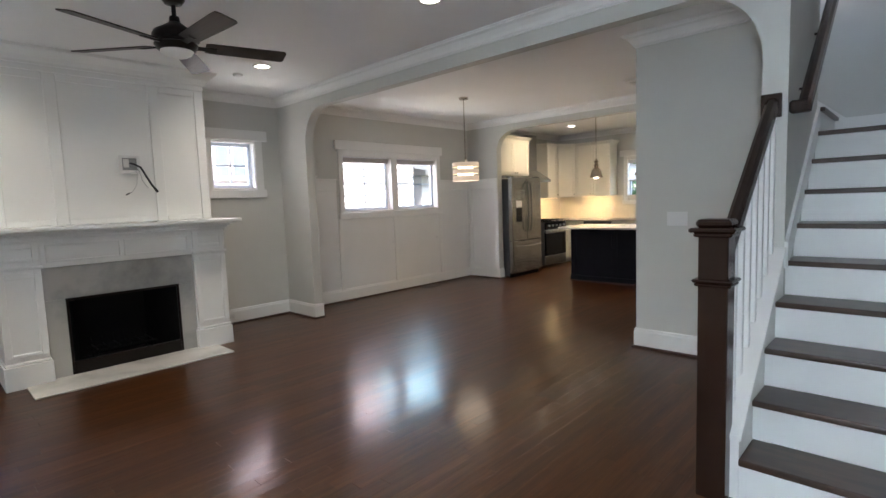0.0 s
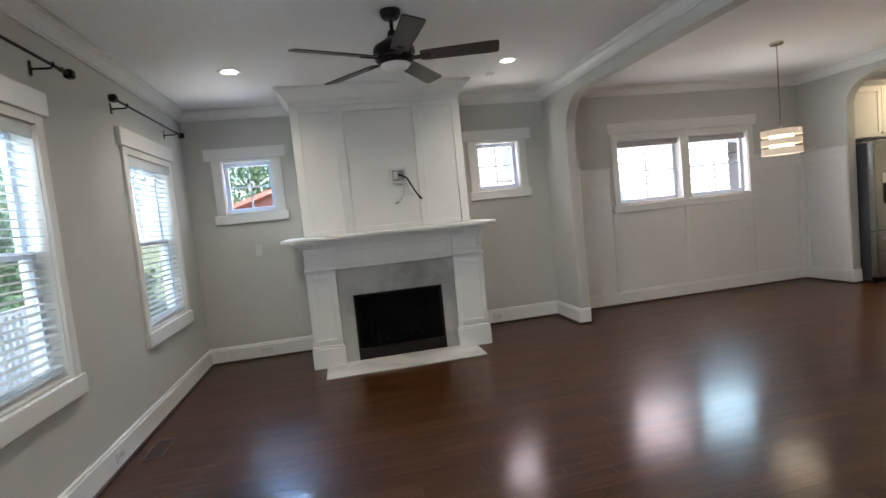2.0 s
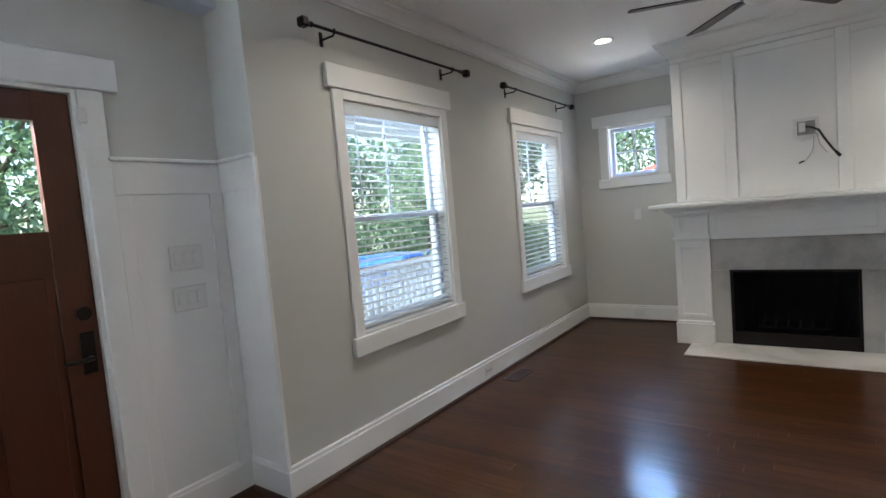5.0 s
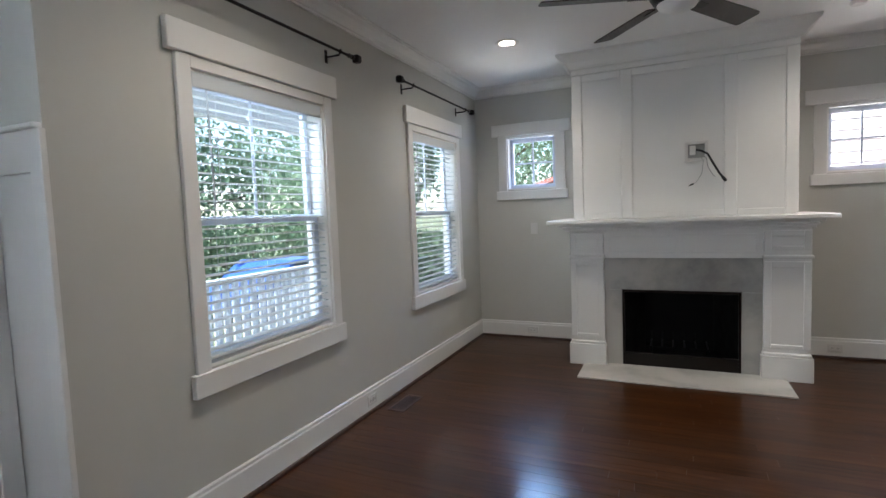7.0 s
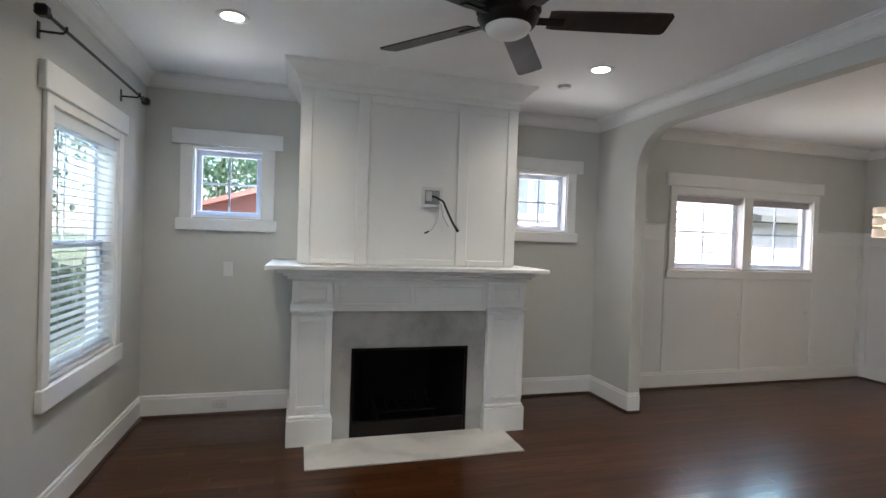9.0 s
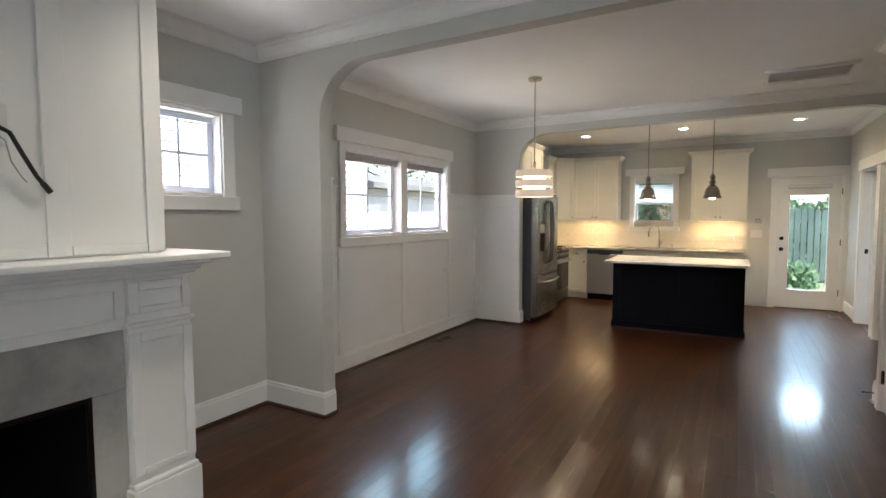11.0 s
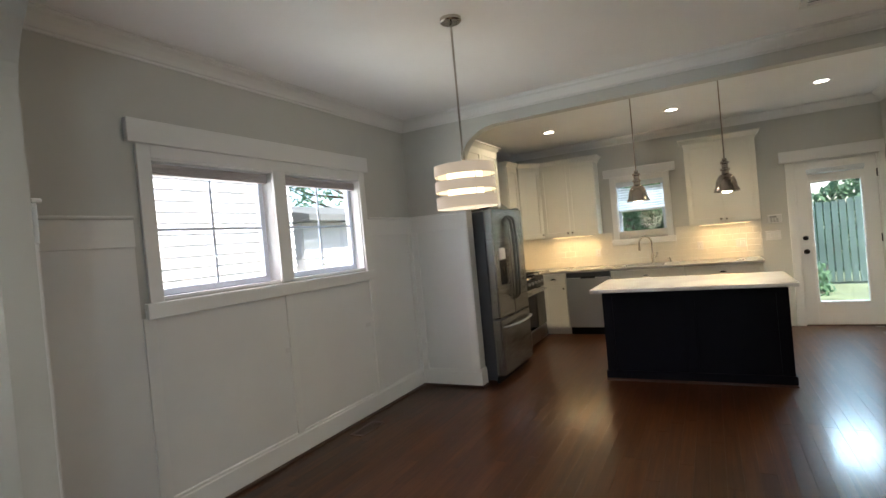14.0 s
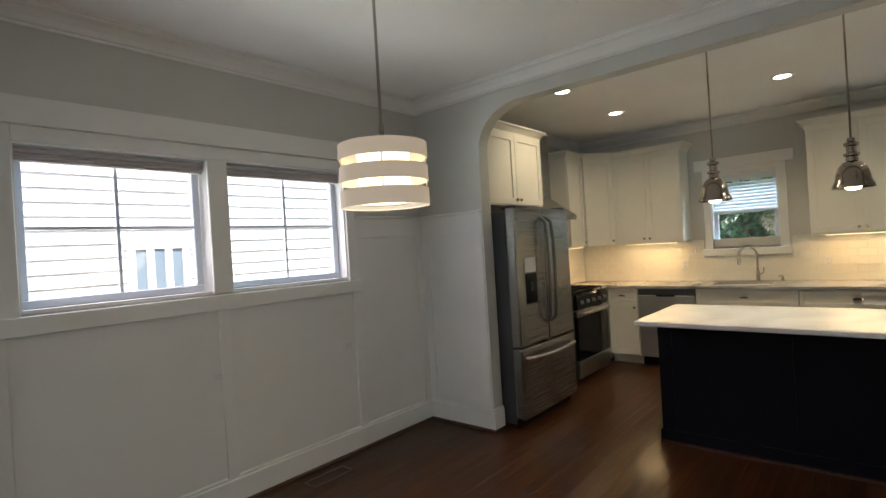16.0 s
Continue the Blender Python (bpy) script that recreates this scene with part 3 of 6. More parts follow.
# ---- windows and doors ----
def sash(parent, x0, x1, z0, z1, y, grille, name="sash"):
    """A vinyl sash with its pane; grille: (columns, rows) of bars."""
    f = 0.042
    bm = box(x0, x1, y - 0.018, y + 0.018, z0, z0 + f, 0.004)
    box(x0, x1, y - 0.018, y + 0.018, z1 - f, z1, 0.004, bm)
    box(x0, x0 + f, y - 0.018, y + 0.018, z0 + f, z1 - f, 0.004, bm)
    box(x1 - f, x1, y - 0.018, y + 0.018, z0 + f, z1 - f, 0.004, bm)
    s = part(name, bm, VINYL, parent)
    pane = part("pane", box(x0 + f, x1 - f, y - 0.003, y + 0.003, z0 + f, z1 - f), GLASS, s)
    pane.visible_shadow = False
    c, r = grille
    for i in range(1, c):
        u = x0 + f + (x1 - x0 - 2 * f) * i / c
        part("muntin", box(u - 0.009, u + 0.009, y - 0.014, y - 0.0035, z0 + f, z1 - f, 0.002), VINYL, s)
    for i in range(1, r):
        w = z0 + f + (z1 - z0 - 2 * f) * i / r
        part("muntin", box(x0 + f, x1 - f, y - 0.0145, y - 0.0035, w - 0.009, w + 0.009, 0.002), VINYL, s)
    return s


def window(name, at, turn, u0, u1, z0, z1, sashes, case=0.08, head=(0.05, 0.13), over=0.06, apron=0.10, mullions=(), label="white trimmed window"):
    """Local x runs to the right as seen from inside, y outwards. sashes: (x0, x1, z0, z1, y, grille)."""
    w = setting(name, label, "window", at, turn)
    j = 0.016
    bm = box(u0, u0 + j, -0.004, 0.16, z0, z1)
    box(u1 - j, u1, -0.004, 0.16, z0, z1, 0, bm)
    box(u0 + j, u1 - j, -0.004, 0.16, z1 - j, z1, 0, bm)
    box(u0 + j, u1 - j, -0.004, 0.16, z0, z0 + j, 0, bm)
    part("window_frame", bm, WHITE, w)
    for a, b in ((u0 - case, u0 + 0.006), (u1 - 0.006, u1 + case)):
        part("casing", box(a, b, -0.022, 0.0, z0 - 0.02, z1 + head[0], 0.003), WHITE, w)
    part("head_casing", box(u0 + 0.006, u1 - 0.006, -0.020, 0.0, z1 - 0.006, z1 + head[0], 0.003), WHITE, w)
    part("header", box(u0 - case - over, u1 + case + over, -0.036, 0.0, z1 + head[0] + 0.001, z1 + sum(head), 0.004), WHITE, w)
    part("window_sill", box(u0 - case - 0.025, u1 + case + 0.025, -0.034, 0.0, z0 - 0.02 - apron, z0 - 0.021 + 0.012, 0.004), WHITE, w)
    for m in mullions:
        part("mullion", box(m - 0.06, m + 0.06, -0.023, 0.0, z0 + 0.001, z1 - 0.007, 0.003), WHITE, w)
    for s in sashes:
        sash(w, *s)
    return w


for k, (a, b) in enumerate(((2.10, 3.07), (4.24, 5.20))):
    window("window_%d" % (k + 1), (0, YF, 0), 180, a, b, 0.72, 2.10,
           [(a + 0.016, b - 0.016, 1.385, 2.084, 0.125, (2, 1)), (a + 0.016, b - 0.016, 0.736, 1.425, 0.085, (1, 1))],
           0.07, (0.05, 0.135), 0.045, 0.10, (), "tall white double hung window with wide flat casing")
for k, (a, b) in enumerate(((-0.30, 0.24), (2.55, 3.09))):
    window("window_%d" % (k + 3), (XW, 0, 0), 90, a, b, 1.62, 2.19, [(a + 0.016, b - 0.016, 1.636, 2.174, 0.10, (2, 2))],
           0.09, (0.012, 0.125), 0.065, 0.085, (), "small square white window beside the chimney breast")
window("window_5", (XW, 0, 0), 90, 4.38, 6.30, 1.28, 2.09,
       [(4.396, 5.27, 1.296, 2.074, 0.10, (2, 2)), (5.41, 6.284, 1.296, 2.074, 0.10, (2, 2))], 0.075, (0.07, 0.135), 0.05, 0.08, (5.34,), "wide white double window above the wainscot")
window("window_6", (0, YK, 0), 0, -4.24, -3.58, 1.28, 2.11,
       [(-4.224, -3.596, 1.68, 2.094, 0.12, (1, 1)), (-4.224, -3.596, 1.296, 1.72, 0.085, (1, 1))], 0.07, (0.06, 0.12), 0.08, 0.07, (), "white double hung kitchen window over the sink")
# unseen window, added as an opening for the side room's lamp
window("window_8", (1.6, 0, 0), -90, -8.15, -7.55, 1.2, 2.1, [(-8.134, -7.566, 1.216, 2.084, 0.06, (1, 2))], 0.07, (0.05, 0.12), 0.05, 0.08, (), "unseen window added to let lamp light into the side room")
window("window_7", (0, YK, 0), 0, -0.98, -0.24, 1.2, 2.1, [(-0.964, -0.256, 1.216, 2.084, 0.06, (1, 2))], 0.05, (0.05, 0.12), 0.02, 0.08, (), "white double hung window of the small side room")


# unseen sidelight, added so that its lamp can reach the stairs
window("window_9", (0, YE, 0), 180, -0.65, -0.25, 0.85, 2.10, [(-0.634, -0.266, 0.866, 2.084, 0.10, (1, 3))], 0.07, (0.05, 0.13), 0.02, 0.08, (), "unseen narrow window added beside the front door to light the stairs")


def blind(at, turn, u0, u1, z_top, z_bot, y, pitch, label, tilt=12, group="window blinds"):
    """A slatted blind: head rail with valance, slats, bottom rail, ladder cords."""
    b = thing("window_blind", (0, 0, 0), label, "blind", group)
    b.matrix_world = pose(*at, 0, 0, turn) @ Matrix.Translation(((u0 + u1) / 2, y, z_top))
    w = (u1 - u0) / 2
    part("valance", box(-w, w, -0.036, -0.026, -0.07, 0.0, 0.003), SLAT, b)
    part("head_rail", box(-w + 0.005, w - 0.005, -0.024, 0.024, -0.05, -0.002, 0.003), SLAT, b)
    n = int((z_top - 0.09 - z_bot) / pitch)
    mesh = None
    for i in range(n):
        if mesh is None:
            bm = bmesh.new()
            pr = [(-0.025, -0.0035), (-0.012, 0.0), (0.0, 0.0012), (0.012, 0.0), (0.025, -0.0035)]
            lo = [[bm.verts.new((sx, p, q - 0.0028)) for p, q in pr] for sx in (-w + 0.006, w - 0.006)]
            hi = [[bm.verts.new((sx, p, q)) for p, q in pr] for sx in (-w + 0.006, w - 0.006)]
            for j in range(4):
                bm.faces.new((hi[0][j], hi[0][j + 1], hi[1][j + 1], hi[1][j]))
                bm.faces.new((lo[0][j], lo[1][j], lo[1][j + 1], lo[0][j + 1]))
            for e, s in ((0, 1), (4, -1)):
                bm.faces.new((lo[0][e], hi[0][e], hi[1][e], lo[1][e])[::s])
            mesh = part("slat", bm, SLAT, b)
            ob = mesh
        else:
            ob = new("slat", mesh.data)
            ob.parent = b
        ob.matrix_local = pose(0, 0, -0.10 - i * pitch, tilt + rnd_small(i), 0, 0)
    part("bottom_rail", box(-w + 0.006, w - 0.006, -0.026, 0.026, z_bot - z_top, z_bot - z_top + 0.018, 0.004), SLAT, b)
    for c in (-w * 0.72, 0.0, w * 0.72):
        for d in (-0.027, 0.027):
            part("cord", tube([(c, d, -0.05), (c, d, z_bot - z_top + 0.01)], 0.0012, 5), SLAT, b)
    if w > 0.4:
        part("tilt_wand", tube([(-w + 0.08, -0.03, -0.06), (-w + 0.085, -0.034, -0.62)], 0.004, 6), SLAT, b)
    return b


def rnd_small(i):
    return 1.6 * math.sin(i * 12.9898)


blind((0, YF, 0), 180, 2.122, 3.048, 2.086, 0.75, 0.032, 0.044, "white slatted blind lowered with its slats open", 3)
blind((0, YF, 0), 180, 4.262, 5.178, 2.086, 0.75, 0.032, 0.044, "white slatted blind lowered with its slats open", 3)
blind((0, YK, 0), 0, -4.222, -3.598, 2.09, 1.66, 0.035, 0.036, "white slatted blind half lowered over the sink", 42)


def roller_shade(u0, u1):
    s = thing("roller_blind", (0, 0, 0), "pinkish grey woven shade drawn up in the window head", "roller blind", "dining window blinds")
    s.matrix_world = pose(XW, 0, 0, 0, 0, 90) @ Matrix.Translation(((u0 + u1) / 2, 0.05, 2.045))
    w = (u1 - u0) / 2
    part("head_rail", box(-w, w, -0.02, 0.02, -0.004, 0.018, 0.003), SHADE, s)
    bm = bmesh.new()
    for i in range(2):
        box(-w, w, -0.022 - 0.003 * (i % 2), 0.02, -0.018 - 0.013 * i, -0.006 - 0.013 * i, 0.004, bm)
    part("folds", bm, SHADE, s)
    part("bottom_bar", box(-w, w, -0.02, 0.02, -0.045, -0.033, 0.003), SHADE, s)


roller_shade(4.40, 5.27)
roller_shade(5.41, 6.28)


def panel_slab(w, h, t, rows, stile=0.11, recess=0.012, z_gap=0.10, foot=0.18):
    """A door slab, its panels sunk behind sloped mouldings on both faces, local x 0 to w, y 0 to t."""
    bm = box(0, stile, 0, t, 0, h, 0.0015)
    box(w - stile, w, 0, t, 0, h, 0.0015, bm)
    ph = (h - foot - 0.12 - z_gap * (rows - 1)) / rows
    zs = [(0.0, foot)]
    for i in range(rows):
        p0 = foot + i * (ph + z_gap)
        for face, way in ((0.0, 1), (t, -1)):
            rings = []
            for inset, deep in ((0.0, 0.0005), (0.004, 0.004), (0.020, recess), (0.026, recess), (0.050, recess * 0.45)):
                rings.append([bm.verts.new((x, face + way * deep, z)) for x, z in
                              ((stile + inset, p0 + inset), (w - stile - inset, p0 + inset), (w - stile - inset, p0 + ph - inset), (stile + inset, p0 + ph - inset))])
            for a, b in zip(rings, rings[1:]):
                for k in range(4):
                    bm.faces.new((a[k], a[(k + 1) % 4], b[(k + 1) % 4], b[k])[::way])
            bm.faces.new(rings[-1][::way])
        zs.append((p0 + ph, p0 + ph + z_gap if i < rows - 1 else h))
    for a, b in zs:
        box(stile, w - stile, 0, t, a, b, 0, bm)
    return bm


def hinge(parent, x, y, z, axis="y"):
    bm = tube([(x, y, z - 0.05), (x, y, z + 0.05)], 0.009, 10)
    box(x - 0.016, x + 0.016, y - 0.002, y + 0.010, z - 0.045, z + 0.045, 0.001, bm)
    return part("hinge", bm, BRONZE, parent, "black hinge")


def knob(parent, x, z, y, out=-1, mat=None):
    m = pose(x, y, z, 90 if out < 0 else -90, 0, 0)
    k = part("door_knob", lathe([(0.0, 0.0), (0.031, 0.0), (0.031, 0.006), (0.012, 0.010), (0.011, 0.030), (0.018, 0.036), (0.027, 0.046), (0.027, 0.056), (0.020, 0.064), (0, 0.066)], 20, None, m), mat or BRONZE, parent, "dark bronze knob", True)
    return k


def casing_set(parent, u0, u1, z1, case=0.09, over=0.05, head=0.135, plinth=0.0):
    for a, b in ((u0 - case, u0 - 0.002), (u1 + 0.002, u1 + case)):
        part("casing", box(a, b, -0.022, 0.0, plinth, z1 + 0.004, 0.003), WHITE, parent)
        part("plinth_block", box(a - 0.004, b + (0.004 if a < u0 else 0.004), -0.027, -0.0005, 0.0, 0.185, 0.003), WHITE, parent)
    part("header", box(u0 - case - over, u1 + case + over, -0.034, 0.0, z1 + 0.005, z1 + head, 0.004), WHITE, parent)


def jambs(parent, u0, u1, z1, depth, y=0.0):
    bm = box(u0 - 0.004, u0 + 0.014, y - 0.003, y + depth, 0, z1 + 0.004)
    box(u1 - 0.014, u1 + 0.004, y - 0.003, y + depth, 0, z1 + 0.004, 0, bm)
    box(u0 + 0.014, u1 - 0.014, y - 0.003, y + depth, z1 - 0.012, z1 + 0.004, 0, bm)
    box(u0 + 0.014, u0 + 0.024, y + depth * 0.55, y + depth * 0.8, 0, z1 - 0.012, 0, bm)
    box(u1 - 0.024, u1 - 0.014, y + depth * 0.55, y + depth * 0.8, 0, z1 - 0.012, 0, bm)
    part("jamb", bm, WHITE, parent)


# closet door under the stairs: the closet wall looks to -x, seen from inside facing +x
d = setting("door_1", "closed white five-panel closet door with dark bronze knob", "door", (XC, 0, 0), -90)
casing_set(d, -5.575, -4.76, 2.045, 0.085, 0.035, 0.14)
jambs(d, -5.575, -4.76, 2.045, 0.10)
slab = part("door_leaf", panel_slab(0.783, 2.02, 0.036, 5, 0.105, 0.013, 0.085, 0.17), WHITE, d)
slab.location = (-5.559, 0.004, 0.008)
for z in (0.26, 1.02, 1.80):
    hinge(d, -5.562, -0.004, z)
knob(d, -4.835, 0.93, 0.006)

# glazed kitchen door
d = setting("door_2", "closed white kitchen door with one tall glass light", "door", (0, YK, 0), 0)
casing_set(d, -2.09, -1.26, 2.05, 0.09, 0.06, 0.15)
jambs(d, -2.09, -1.26, 2.05, 0.16)
bm = box(-2.074, -1.95, 0.02, 0.064, 0.01, 2.036, 0.002)
box(-1.41, -1.276, 0.02, 0.064, 0.01, 2.036, 0.002, bm)
box(-1.95, -1.41, 0.02, 0.064, 0.01, 0.275, 0, bm)
box(-1.95, -1.41, 0.02, 0.064, 1.80, 2.036, 0, bm)
for a, b, c, e in ((-1.955, -1.925, 0.27, 1.80), (-1.435, -1.405, 0.27, 1.80), (-1.925, -1.435, 0.27, 0.30), (-1.925, -1.435, 1.775, 1.80)):
    box(a, b, 0.012, 0.072, c, e, 0.003, bm)
leaf = part("door_leaf", bm, WHITE, d)
pane = part("pane", box(-1.925, -1.435, 0.039, 0.045, 0.30, 1.775), GLASS, leaf)
pane.visible_shadow = False
part("rolled_shade", tube([(-1.955, -0.004, 1.90), (-1.405, -0.004, 1.90)], 0.022, 12, box(-1.965, -1.395, -0.02, 0.018, 1.90, 1.945, 0.004)), SLAT, d, "white rolled shade")
knob(d, -2.02, 0.93, 0.020)
part("deadbolt", lathe([(0, 0), (0.03, 0), (0.03, 0.010), (0.022, 0.018), (0, 0.018)], 18, None, pose(-2.02, 0.020, 1.10, 90)), BRONZE, d, "dark bronze deadbolt", True)
for z in (0.28, 1.05, 1.82):
    hinge(d, -1.268, 0.012, z)
part("threshold", box(-2.09, -1.26, -0.01, 0.16, -0.002, 0.012, 0.003), SHOE, d)

# doorways to the small rooms
d = setting("door_3", "white cased pair of doorways sharing one long header", "door", (XR, 0, 0), -90)
for a, b in ((-8.34, -7.53), (-9.40, -8.52)):
    jambs(d, a, b, 2.05, T)
    for c0, c1 in ((a - 0.085, a - 0.002), (b + 0.002, b + 0.085)):
        part("casing", box(c0, c1, -0.022, 0.0, 0, 2.054, 0.003), WHITE, d)
        part("plinth_block", box(c0 - 0.003, c1 + 0.003, -0.026, -0.0005, 0, 0.185, 0.003), WHITE, d)
part("header", box(-9.53, -7.47, -0.034, 0.0, 2.055, 2.195, 0.004), WHITE, d)
part("strike_plate", box(-9.39, -9.383, 0.05, 0.09, 0.95, 1.01, 0.001), BRONZE, d)
leaf = part("door_leaf", panel_slab(0.70, 2.02, 0.036, 5, 0.10, 0.010, 0.085, 0.17), WHITE, d, "white five-panel door standing open")
leaf.matrix_local = pose(-8.322, T + 0.012, 0.008, 0, 0, 86) @ Matrix.Translation((0.0, -0.036, 0))
for z in (0.26, 1.02, 1.80):
    hinge(d, -8.322, T - 0.03, z)

# front door, dark stained, a light above two panels
d = setting("door_4", "dark red-brown stained wooden front door with a small glass light", "door", (0, YE, 0), 180)
casing_set(d, -0.03, 0.885, 2.04, 0.10, 0.06, 0.145)
jambs(d, -0.03, 0.885, 2.04, T)
bm = box(-0.012, 0.118, 0.02, 0.064, 0.012, 2.024, 0.002)
box(0.737, 0.867, 0.02, 0.064, 0.012, 2.024, 0.002, bm)
for a, b in ((0.012, 0.25), (1.30, 1.455), (1.905, 2.024)):
    box(0.118, 0.737, 0.02, 0.064, a, b, 0, bm)
box(0.385, 0.47, 0.02, 0.064, 0.25, 1.30, 0, bm)
for a, b in ((0.118, 0.385), (0.47, 0.737)):
    box(a, b, 0.034, 0.05, 0.25, 1.30, 0, bm)
    box(a + 0.03, b - 0.03, 0.027, 0.057, 0.28, 1.27, 0.006, bm)
leaf = part("door_leaf", bm, DOORWOOD, d)
pane = part("pane", box(0.118, 0.737, 0.039, 0.045, 1.455, 1.905), GLASS, leaf)
pane.visible_shadow = False
part("muntin", box(0.30, 0.315, 0.028, 0.056, 1.455, 1.905, 0.002), DOORWOOD, leaf)
part("muntin", box(0.54, 0.555, 0.028, 0.056, 1.455, 1.905, 0.002), DOORWOOD, leaf)
part("escutcheon", box(0.79, 0.845, 0.008, 0.02, 0.84, 1.02, 0.004), BRONZE, leaf, "dark bronze lock plate")
part("lever", tube([(0.817, 0.01, 0.91), (0.817, -0.03, 0.91), (0.80, -0.04, 0.91), (0.71, -0.04, 0.912)], 0.009, 10), BRONZE, leaf, "dark bronze lever", True)
part("deadbolt", lathe([(0, 0), (0.03, 0), (0.03, 0.012), (0, 0.014)], 18, None, pose(0.817, 0.02, 1.10, 90)), BRONZE, leaf, "", True)
part("sensor", box(0.875, 0.91, -0.036, -0.023, 1.90, 1.965, 0.003), PLASTIC, d, "white door contact sensor")


# ---- fireplace ----
fp = thing("fireplace", (-5.10, 1.375, 0.0), "white panelled fireplace with grey marble surround and black firebox", "fireplace")


def fbox(x0, x1, y0, y1, z0, z1, bevel=0.002, bm=None):
    """Bounds in plan metres, moved to the fireplace's own origin."""
    return box(x0 + 5.10, x1 + 5.10, y0 - 1.375, y1 - 1.375, z0, z1, bevel, bm)


part("breast", fbox(XW, -5.112, 0.545, 2.205, 1.27, H - 0.001, 0), WHITE, fp)
bm = fbox(XW, -5.115, 0.53, 0.92, 0.0, 1.20, 0)
fbox(XW, -5.115, 1.86, 2.22, 0.0, 1.20, 0, bm)
fbox(XW, -5.115, 0.92, 1.86, 0.70, 1.20, 0, bm)
part("surround_core", bm, WHITE, fp)
for a, b in ((0.53, 0.615), (0.94, 1.03), (1.72, 1.81), (2.135, 2.22)):
    part("stile", fbox(-5.13 if a in (0.53, 2.135) else -5.112, -5.10, a, b, 1.30, 2.56, 0.003), WHITE, fp)
part("stile", fbox(XW, -5.135, 0.53, 0.545, 1.30, 2.56, 0.001), WHITE, fp)
part("stile", fbox(XW, -5.135, 2.205, 2.22, 1.30, 2.56, 0.001), WHITE, fp)
for a, b in ((0.617, 0.938), (1.032, 1.718), (1.812, 2.133)):
    part("rail", fbox(-5.112, -5.1005, a, b, 1.30, 1.345, 0.003), WHITE, fp)
    part("rail", fbox(-5.112, -5.1005, a, b, 2.50, 2.56, 0.003), WHITE, fp)
part("frieze", fbox(XW, -5.096, 0.526, 2.224, 2.562, 2.64, 0.003), WHITE, fp)
crown_b = [(o * 1.0 + 0.0, z) for o, z in ((0.0, 2.61), (0.016, 2.61), (0.02, 2.63), (0.045, 2.665), (0.085, 2.70), (0.105, 2.715), (0.112, 2.7385), (0.0, 2.7385))]
part("breast_crown", sweep([(XW + 5.10, 2.224 - 1.375), (0.004, 2.224 - 1.375), (0.004, 0.526 - 1.375), (XW + 5.10, 0.526 - 1.375)], crown_b), WHITE, fp)
# mantel shelf and bed mouldings
shelf = part("mantel_shelf", fbox(XW + 0.001, -4.885, 0.325, 2.435, 1.258, 1.293, 0.006), WHITE, fp)
bm = fbox(-5.6, -4.945, 0.40, 2.36, 1.235, 1.258, 0.004)
fbox(-5.6, -4.975, 0.44, 2.33, 1.212, 1.236, 0.006, bm)
fbox(-5.6, -5.0, 0.47, 2.315, 1.19, 1.213, 0.004, bm)
part("bed_moulding", bm, WHITE, shelf)
# frieze board with sunk panels
bm = fbox(-5.12, -5.045, 0.79, 1.985, 0.955, 1.195, 0.002)
part("frieze_board", bm, WHITE, fp)
for a, b in ((0.83, 1.37), (1.40, 1.945)):
    bm = fbox(-5.046, -5.034, a, b, 1.135, 1.15, 0.002)
    fbox(-5.046, -5.034, a, b, 1.0, 1.012, 0.002, bm)
    fbox(-5.046, -5.034, a, a + 0.012, 1.012, 1.135, 0.002, bm)
    fbox(-5.046, -5.034, b - 0.012, b, 1.012, 1.135, 0.002, bm)
    part("panel_mould", bm, WHITE, fp)
for a, b in ((0.505, 0.79), (1.985, 2.295)):
    p = part("pilaster", fbox(XW + 0.3, -5.035, a, b, 0.18, 1.195, 0.002), WHITE, fp)
    bm = bmesh.new()
    for z0, z1 in ((0.25, 0.93), (1.02, 1.17)):
        for q in ((a + 0.001, a + 0.05, z0, z1), (b - 0.05, b - 0.001, z0, z1), (a + 0.05, b - 0.05, z1 - 0.045, z1), (a + 0.05, b - 0.05, z0, z0 + 0.03)):
            fbox(-5.036, -5.022, q[0], q[1], q[2], q[3], 0.003, bm)
    part("panel_frame", bm, WHITE, p)
    part("neck_moulding", fbox(XW + 0.3, -5.008, a - 0.012, b + 0.012, 0.955, 0.98, 0.006), WHITE, p)
    bm = fbox(XW + 0.3, -5.002, a - 0.018, b + 0.015, 0.0, 0.19, 0.003)
    fbox(XW + 0.3, -5.012, a - 0.008, b + 0.006, 0.19, 0.215, 0.006, bm)
    part("plinth", bm, WHITE, p)
# marble slips round the opening
part("marble_lintel", fbox(-5.12, -5.068, 0.79, 1.985, 0.676, 0.954, 0.002), MARBLE, fp, "honed grey marble slab")
part("marble_slip", fbox(-5.12, -5.0685, 0.79, 0.938, 0.012, 0.6745, 0.002), MARBLE, fp, "honed grey marble slab")
part("marble_slip", fbox(-5.12, -5.0685, 1.837, 1.985, 0.012, 0.6745, 0.002), MARBLE, fp, "honed grey marble slab")
bm = fbox(-5.002, -4.612, 0.613, 2.14, 0.0, 0.014, 0.003)
fbox(-5.075, -5.002, 0.792, 1.983, 0.0, 0.0138, 0, bm)
part("hearth", bm, HEARTH, fp, "flush pale grey marble hearth slab")
# firebox: frame, sloped sides, back, floor pan, log grate
fbx = part("firebox", fbox(-5.66, -5.64, 0.95, 1.83, 0.0, 0.70, 0), BLACK, fp, "black steel firebox")
